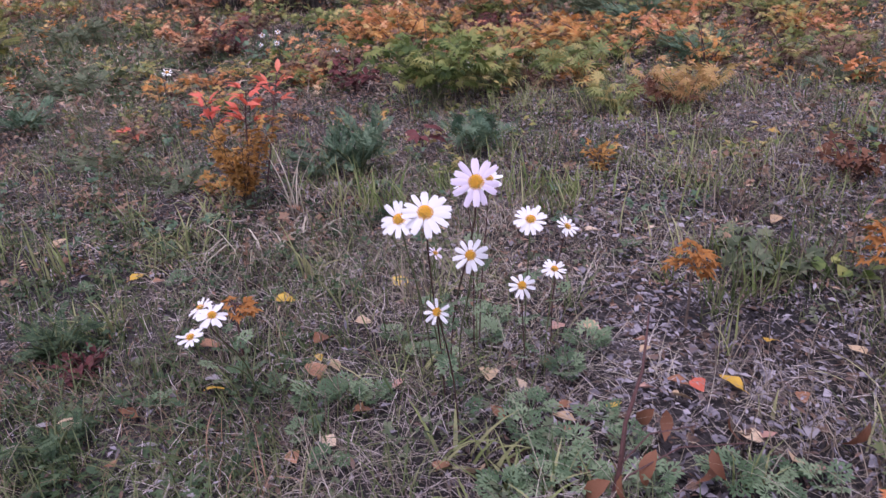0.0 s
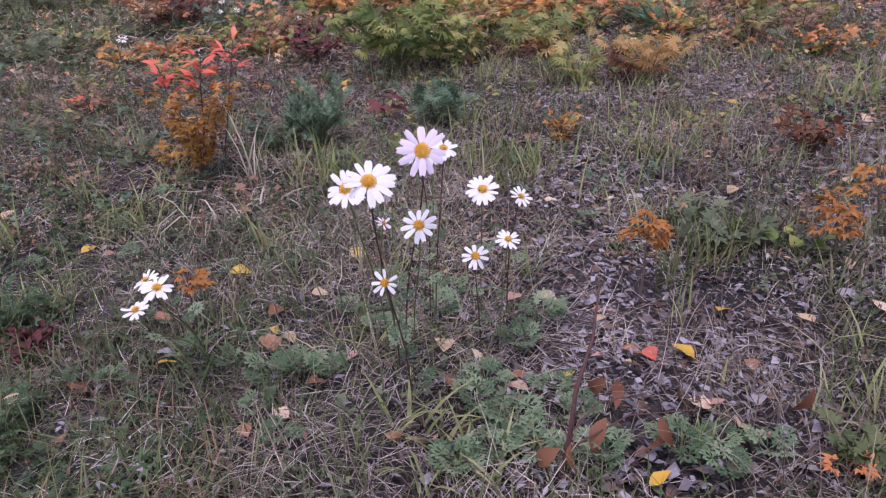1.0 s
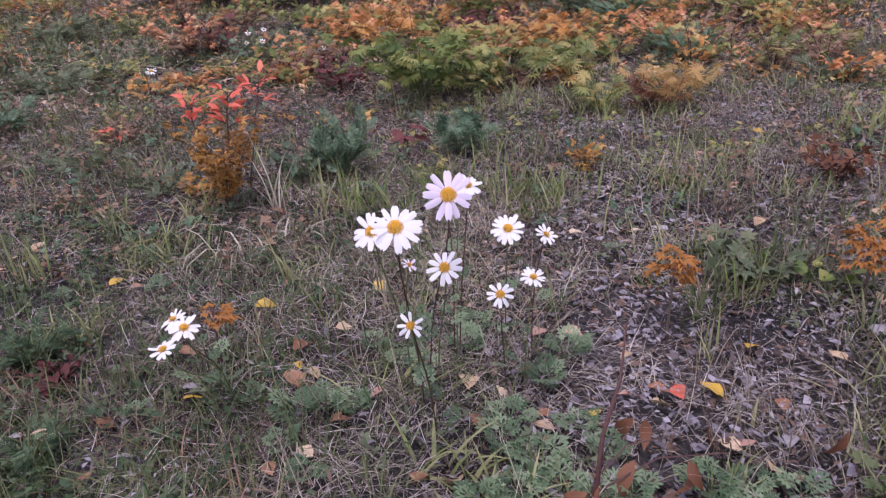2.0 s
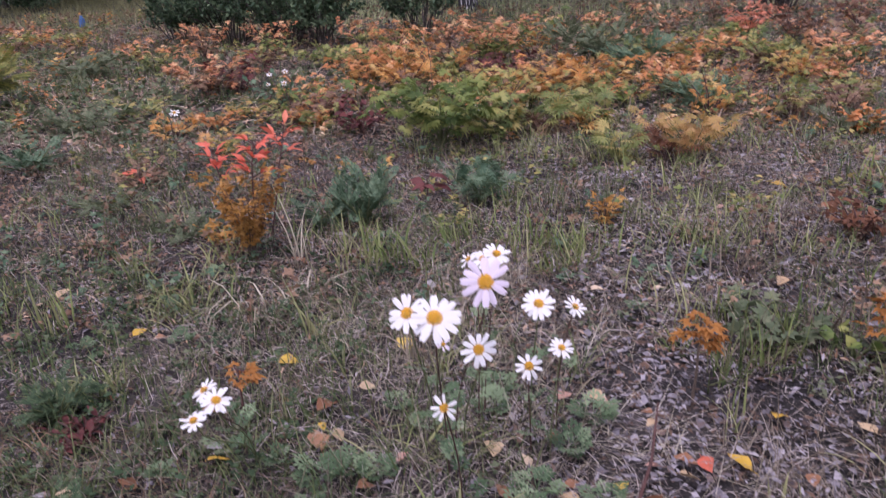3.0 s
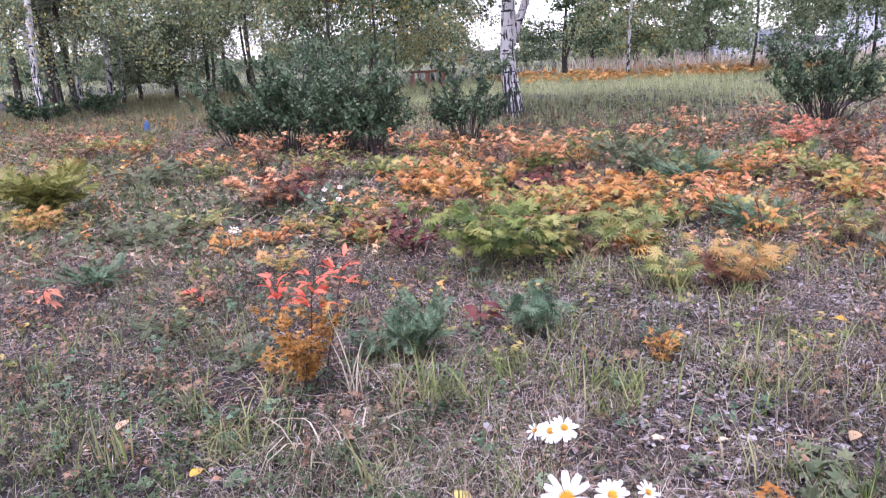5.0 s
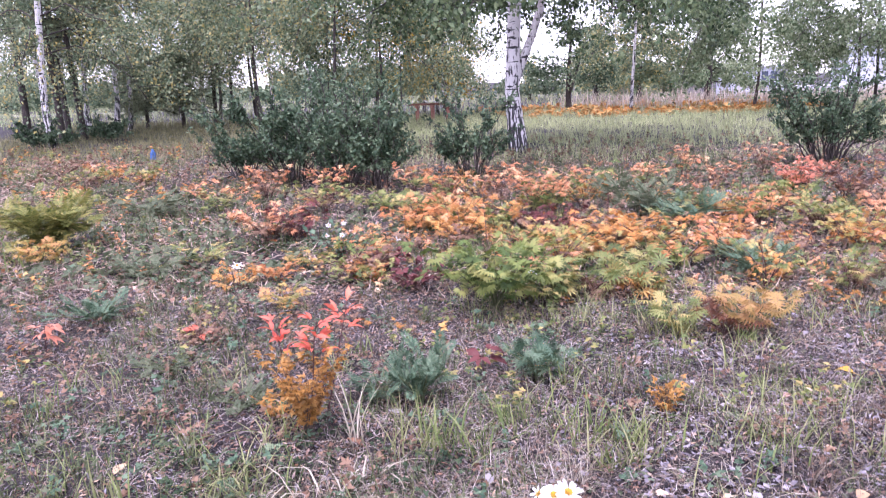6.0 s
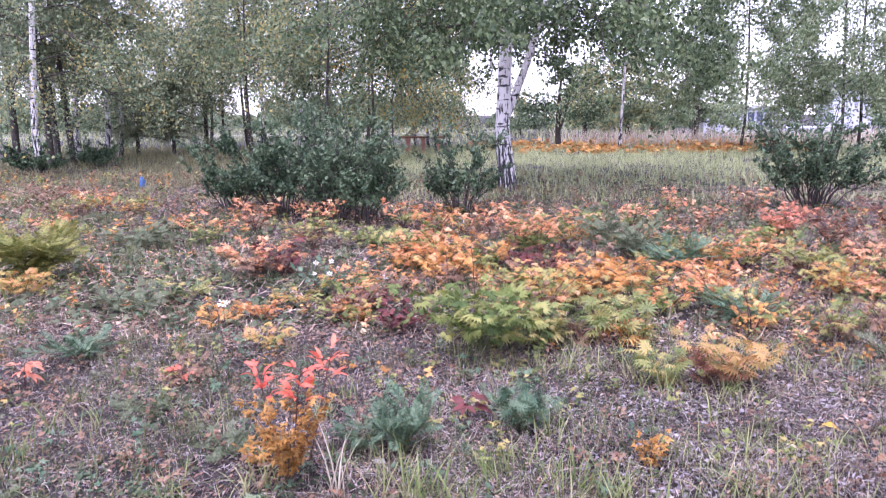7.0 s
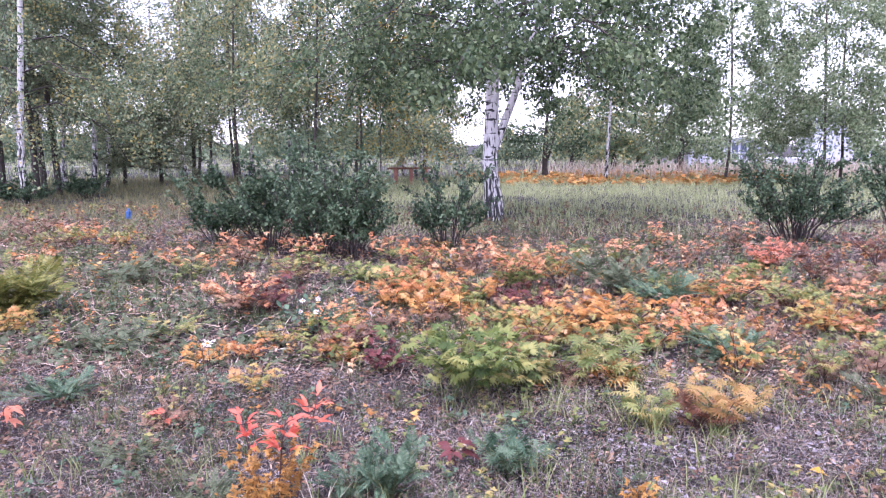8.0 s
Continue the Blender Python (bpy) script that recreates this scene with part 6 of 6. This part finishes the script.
FALLEN = {}
for key, mat in (("tan", M_FALL_TAN), ("yellow", M_FALL_YELLOW), ("brown", M_FALL_BROWN), ("grey", M_FALL_GREY), ("pink", M_FALL_PINK), ("red", M_RED)):
    FALLEN[key] = [fallen_mesh("fallen_leaf", w, c, mat, i + len(key)) for i, (w, c) in enumerate(((0.62, 0.5), (0.75, 0.9), (0.7, -0.5), (0.55, 0.2)))]
fg = np.random.default_rng(99)
SAID = {"tan": "pale tan fallen birch leaf", "yellow": "yellow fallen birch leaf", "brown": "curled brown fallen leaf", "grey": "grey weathered fallen leaf", "pink": "pinkish tan fallen leaf", "red": "red fallen leaf"}


def fallen(x, y, key, size=0.045):
    ob = new("fallen_leaf", FALLEN[key][int(fg.integers(4))])
    ob.matrix_basis = pose(x, y, float(hgt(x, y)) + 0.02, fg.normal(8, 14), fg.normal(0, 14), fg.uniform(0, 360)) @ Matrix.Scale(size, 4)
    tagged(ob, SAID[key] + " lying on dead grass", "fallen leaf", "fallen leaves")


fallen(-0.913, 1.684, "tan", 0.055)
fallen(-0.736, 1.600, "yellow", 0.035)
fallen(-0.625, 1.464, "yellow", 0.045)
fallen(-0.297, 0.976, "yellow", 0.05)
fallen(-0.354, 1.124, "brown", 0.05)
fallen(-0.240, 1.274, "yellow", 0.05)
fallen(-0.132, 1.111, "brown", 0.06)
fallen(-0.098, 1.024, "tan", 0.035)
fallen(-0.133, 1.013, "brown", 0.055)
fallen(-0.000, 1.334, "yellow", 0.05)
fallen(-0.061, 1.171, "tan", 0.035)
fallen(1.205, 2.341, "yellow", 0.06)
fallen(-0.408, 0.800, "brown", 0.04)
fallen(-0.125, 0.776, "brown", 0.035)
fallen(0.455, 1.576, "tan", 0.04)
fallen(0.730, 1.416, "tan", 0.035)
fallen(-0.310, 1.010, "grey", 0.045)
fallen(-0.039, 0.890, "brown", 0.03)
fallen(-0.318, 1.818, "brown", 0.05)
fallen(-0.529, 0.913, "tan", 0.04)
fallen(1.501, 2.063, "tan", 0.06)
fallen(0.668, 1.031, "yellow", 0.042)
fallen(0.798, 0.992, "tan", 0.042)
fallen(0.906, 1.058, "grey", 0.045)
fallen(0.311, 1.124, "pink", 0.036)
fallen(0.376, 1.098, "pink", 0.038)
fallen(0.448, 1.026, "tan", 0.034)
fallen(0.450, 1.062, "brown", 0.032)
fallen(0.475, 0.921, "brown", 0.042)
fallen(0.507, 0.911, "red", 0.045)
fallen(0.471, 0.883, "tan", 0.036)
fallen(0.559, 0.917, "yellow", 0.046)
fallen(0.361, 0.864, "yellow", 0.036)
fallen(0.279, 0.837, "tan", 0.040)
fallen(0.275, 0.809, "brown", 0.038)
fallen(0.286, 0.868, "brown", 0.036)
fallen(0.180, 0.857, "brown", 0.032)
fallen(0.542, 0.786, "tan", 0.036)
fallen(0.570, 0.788, "pink", 0.034)
fallen(0.632, 0.791, "grey", 0.044)
fallen(0.584, 0.736, "tan", 0.040)
fallen(0.609, 0.712, "pink", 0.042)
fallen(0.441, 0.642, "yellow", 0.036)
fallen(0.287, 0.718, "brown", 0.034)
fallen(0.171, 0.962, "tan", 0.046)
fallen(0.940, 1.015, "tan", 0.040)
fallen(0.141, 0.721, "tan", 0.050)
fallen(0.093, 0.739, "brown", 0.038)
fallen(0.224, 0.929, "tan", 0.030)
fallen(0.656, 0.872, "brown", 0.030)
fallen(0.421, 0.910, "pink", 0.030)
fallen(0.273, 0.991, "brown", 0.030)
fallen(-0.035, 0.878, "brown", 0.034)
fallen(0.018, 0.950, "pink", 0.030)
for i in range(130):
    fy = 0.5 + 6.0 * fg.random() ** 1.5
    fx = 0.1 + fg.uniform(-1, 1) * (0.75 + 0.5 * fy)
    fallen(fx, fy, ("tan", "tan", "tan", "brown", "brown", "grey", "grey", "pink", "yellow")[int(fg.integers(9))], fg.uniform(0.02, 0.042) * (1 + 0.08 * fy))


# ---- withered sapling with brown hanging leaves ----
def withered_sapling(x, y):
    e = thing("withered_sapling", x, y, "dark red bare shoot with withered brown leaves", "sapling")
    path = np.array([[0, 0, -0.02], [0.016, 0.005, 0.07], [0.024, 0.02, 0.13], [0.05, 0.05, 0.19], [0.065, 0.09, 0.25]])
    part_np("stem", *tube(path, [0.0042, 0.0036, 0.003, 0.0022, 0.0012], 7), M_REDSTEM, e)
    part_np("twig", *tube([[0.016, 0.006, 0.075], [0.06, 0.035, 0.1], [0.13, 0.06, 0.09]], [0.0014, 0.0012, 0.0008], 5), M_REDSTEM, e)
    part_np("twig", *tube([[0.011, 0.003, 0.05], [0.1, 0.03, 0.08], [0.2, 0.05, 0.065]], [0.0014, 0.0012, 0.0008], 5), M_REDSTEM, e)
    me = mesh_np("leaf", *blade_leaf(0.42, 0.35))
    me.materials.append(M_BROWN)
    g = np.random.default_rng(5)
    for px, py, pz in ((0.015, -0.01, 0.075), (0.0, -0.015, 0.07), (0.07, 0.034, 0.075), (0.139, 0.024, 0.08), (0.15, 0.03, 0.07), (0.189, 0.097, 0.075), (0.108, 0.123, 0.07), (0.09, 0.12, 0.075), (0.371, 0.076, 0.07)):
        az = g.uniform(0, 6.283)
        d = np.array([[0.6 * math.cos(az), 0.6 * math.sin(az), -0.8]])
        R = bases(d, g.normal(0, 1, (1, 3)))[0]
        share("leaf", me, e, Matrix.Translation((px, py, pz)) @ Matrix(R.tolist()).to_4x4() @ Matrix.Scale(g.uniform(0.042, 0.058), 4))


withered_sapling(0.309, 0.662)


# ---- daisies ----
def petal_mesh(length, width, notch, sag, mat, seed):
    g = np.random.default_rng(seed)
    ys = [0.0, 0.25, 0.6, 0.88, 1.0]
    ws = [0.32, 0.8, 1.0, 0.82, 0.42]
    T, F = [], []
    for i, (u, w) in enumerate(zip(ys, ws)):
        z = length * (0.10 * u - sag * u * u)
        mid = u - (notch if i == 4 else 0)
        T += [[-w * width / 2, u * length, z - 0.10 * width * w], [0, mid * length, z + 0.08 * width], [w * width / 2, u * length, z - 0.10 * width * w]]
    for i in range(4):
        a = i * 3
        F += [[a, a + 1, a + 4, a + 3], [a + 1, a + 2, a + 5, a + 4]]
    me = mesh_np("petal", np.array(T), np.array(F))
    me.materials.append(mat)
    me.polygons.foreach_set("use_smooth", np.ones(len(me.polygons), dtype=bool))
    return me


PETALS = {key: [petal_mesh(1.0, w, 0.07, s, mat, i) for i, (w, s) in enumerate(((0.36, 0.12), (0.40, 0.2), (0.33, 0.05), (0.38, 0.3)))]
          for key, mat in (("white", M_PETAL), ("lilac", M_PINKPETAL))}


def disc_bm(r):
    """The domed disc with its tiny florets."""
    T, F = [], []
    n = 90
    for i in range(n):
        a, q = i * 2.39996, math.sqrt((i + 0.5) / n)
        c = np.array([r * q * math.cos(a), r * q * math.sin(a), r * (0.75 * (1 - q * q) - 0.16 * math.exp(-(q * 4) ** 2))])
        s = r * 0.16
        for dx, dy in ((-1, -1), (1, -1), (1, 1), (-1, 1)):
            T.append(c + [dx * s * 0.5, dy * s * 0.5, 0])
        T.append(c + [0, 0, s * 0.55])
        b = i * 5
        F += [[b, b + 1, b + 4], [b + 1, b + 2, b + 4], [b + 2, b + 3, b + 4], [b + 3, b, b + 4]]
    return np.array(T), np.array(F)


def daisy(fx, fy, fz, radius, face, rootx, rooty, seed, tone="white", petals=17, label="white daisy with a yellow disc on a thin stem", leaves=3, disc=0.32):
    g = np.random.default_rng(seed)
    e = thing("daisy", rootx, rooty, label, "daisy", "daisies")
    base = Vector((rootx, rooty, float(hgt(rootx, rooty))))
    top = Vector((fx, fy, fz)) - base
    n = Vector(face).normalized()
    back = top - n * radius * 0.12
    u = np.linspace(0, 1, 8)
    p0, p3 = np.array([0, 0, -0.015]), np.array(back)
    p1, p2 = p0 + np.array([0, 0, 0.45 * top.z]), p3 - np.array(n) * 0.12 * top.z - np.array([0, 0, 0.18 * top.z])
    path = np.array([(1 - t) ** 3 * p0 + 3 * (1 - t) ** 2 * t * p1 + 3 * (1 - t) * t * t * p2 + t ** 3 * p3 for t in u])
    part_np("stem", *tube(path, np.linspace(0.0013, 0.0009, 8), 6), M_REDSTEM if seed % 2 else M_GREENSTEM, e)
    for i in range(leaves):
        t = 0.15 + 0.6 * (i + g.random()) / max(1, leaves)
        p = np.array([np.interp(t, u, path[:, c]) for c in range(3)])
        az = g.random() * 6.283
        d = np.array([[math.cos(az), math.sin(az), 0.5]])
        share("leaf", leaf_mesh, e, Matrix.Translation(p) @ Matrix(bases(d, np.array([[0, 0, 1.0]]))[0].tolist()).to_4x4() @ Matrix.Scale(0.045 * g.uniform(0.6, 1.2), 4))
    q = n.to_track_quat("Z", "Y").to_matrix().to_4x4()
    m = Matrix.Translation(top) @ q
    head = part_np("flower_head", *disc_bm(radius * disc), M_DISC, e, "domed yellow disc")
    head.matrix_basis = m
    cup = part_np("calyx", *tube([[0, 0, -radius * 0.26], [0, 0, -radius * 0.2], [0, 0, -radius * 0.06], [0, 0, -radius * 0.02]], [0.0018, radius * 0.16, radius * 0.24, radius * 0.26], 10), M_GREENSTEM, head, "green cup")
    petals = max(8, petals - 3)
    for i in range(petals):
        a = 2 * math.pi * (i + g.normal(0, 0.13)) / petals
        tip = g.normal(0.02, 0.2)
        mm = Matrix.Rotation(a, 4, 'Z') @ Matrix.Translation((0, radius * disc * 0.72, -0.0006 * (i % 2))) @ Matrix.Rotation(tip, 4, 'X') @ Matrix.Rotation(g.normal(0, 0.14), 4, 'Y') @ Matrix.Scale(radius * 0.80 * g.uniform(0.88, 1.08), 4)
        share("petal", PETALS[tone][int(g.integers(4))], head, mm)


daisy(0.104, 0.585, 0.479, 0.0250, (0.05, -0.62, 0.75), 0.098, 0.909, 301, "white", 17, "largest white daisy with broad petals and yellow disc")
daisy(0.069, 0.686, 0.433, 0.0235, (-0.2, -0.6, 0.78), 0.079, 0.957, 302, "white", 16)
daisy(0.156, 0.649, 0.485, 0.0265, (-0.05, -0.85, 0.52), 0.108, 0.971, 303, "lilac", 15, "lilac-white daisy with a golden disc and uneven petals")
daisy(0.232, 0.840, 0.361, 0.0228, (0.05, -0.55, 0.83), 0.241, 1.047, 304, "white", 19)
daisy(0.293, 0.913, 0.317, 0.0175, (0.45, -0.45, 0.75), 0.286, 1.043, 305, "white", 14)
daisy(0.147, 0.682, 0.386, 0.0205, (-0.03, -0.75, 0.65), 0.122, 0.970, 306, "white", 14)
daisy(0.222, 0.876, 0.243, 0.0215, (0.0, -0.65, 0.75), 0.233, 0.961, 307, "white", 13)
daisy(0.275, 0.919, 0.246, 0.0190, (0.15, -0.4, 0.9), 0.264, 0.959, 308, "white", 16)
daisy(0.106, 0.647, 0.334, 0.0165, (-0.25, -0.75, 0.62), 0.119, 0.810, 309, "white", 11, "small white daisy opening, with few petals", 6)
daisy(-0.183, 0.736, 0.296, 0.0200, (0.15, -0.4, 0.9), -0.231, 0.982, 310, "white", 17)
daisy(-0.212, 0.776, 0.286, 0.0185, (-0.3, -0.2, 0.95), -0.241, 1.000, 311, "white", 17)
daisy(-0.221, 0.746, 0.260, 0.0185, (-0.1, -0.35, 0.93), -0.224, 0.973, 312, "white", 16)
daisy(0.186, 1.020, 0.360, 0.0225, (0.1, -0.45, 0.88), 0.160, 1.054, 313, "white", 18)
daisy(0.166, 1.039, 0.344, 0.0215, (-0.1, -0.45, 0.88), 0.155, 1.055, 314, "white", 18)
daisy(0.142, 1.045, 0.342, 0.0165, (-0.6, -0.25, 0.75), 0.150, 1.055, 315, "white", 14)
daisy(0.106, 0.711, 0.378, 0.0105, (0.5, -0.35, 0.8), 0.093, 0.972, 316, "lilac", 9, "fading lilac daisy bud with drooping petals")
daisy(-1.164, 3.310, 0.164, 0.026, (0.1, -0.5, 0.8), -1.16, 3.33, 317, "white", 11, "white daisy far off in the meadow")
daisy(-1.421, 4.400, 0.010, 0.02, (0.1, -0.5, 0.8), -1.45, 4.45, 318, "white", 11, "white daisy far off in the meadow")
for wx, wy, wz in ((-0.88, 3.95, 0.17), (-0.80, 4.05, 0.22), (-0.90, 4.1, 0.2), (-0.78, 3.9, 0.18)):
    daisy(wx, wy, wz, 0.017, (0.1, -0.6, 0.7), wx, wy + 0.04, 320 + int(wz * 100), "white", 9, "small white flower in a low green bush", 0)
daisy(-0.541, 4.400, 0.053, 0.02, (0.1, -0.5, 0.8), -0.52, 4.45, 321, "white", 10, "white daisy far off in the meadow")
daisy(0.217, 3.05, 0.17, 0.022, (0.1, -0.6, 0.7), 0.217, 3.08, 322, "white", 8, "white flower among yellow-green leaves")
daisy(2.857, 5.200, 0.065, 0.028, (-0.1, -0.5, 0.8), 2.729, 4.944, 323, "white", 10, "white daisy far off in the meadow")
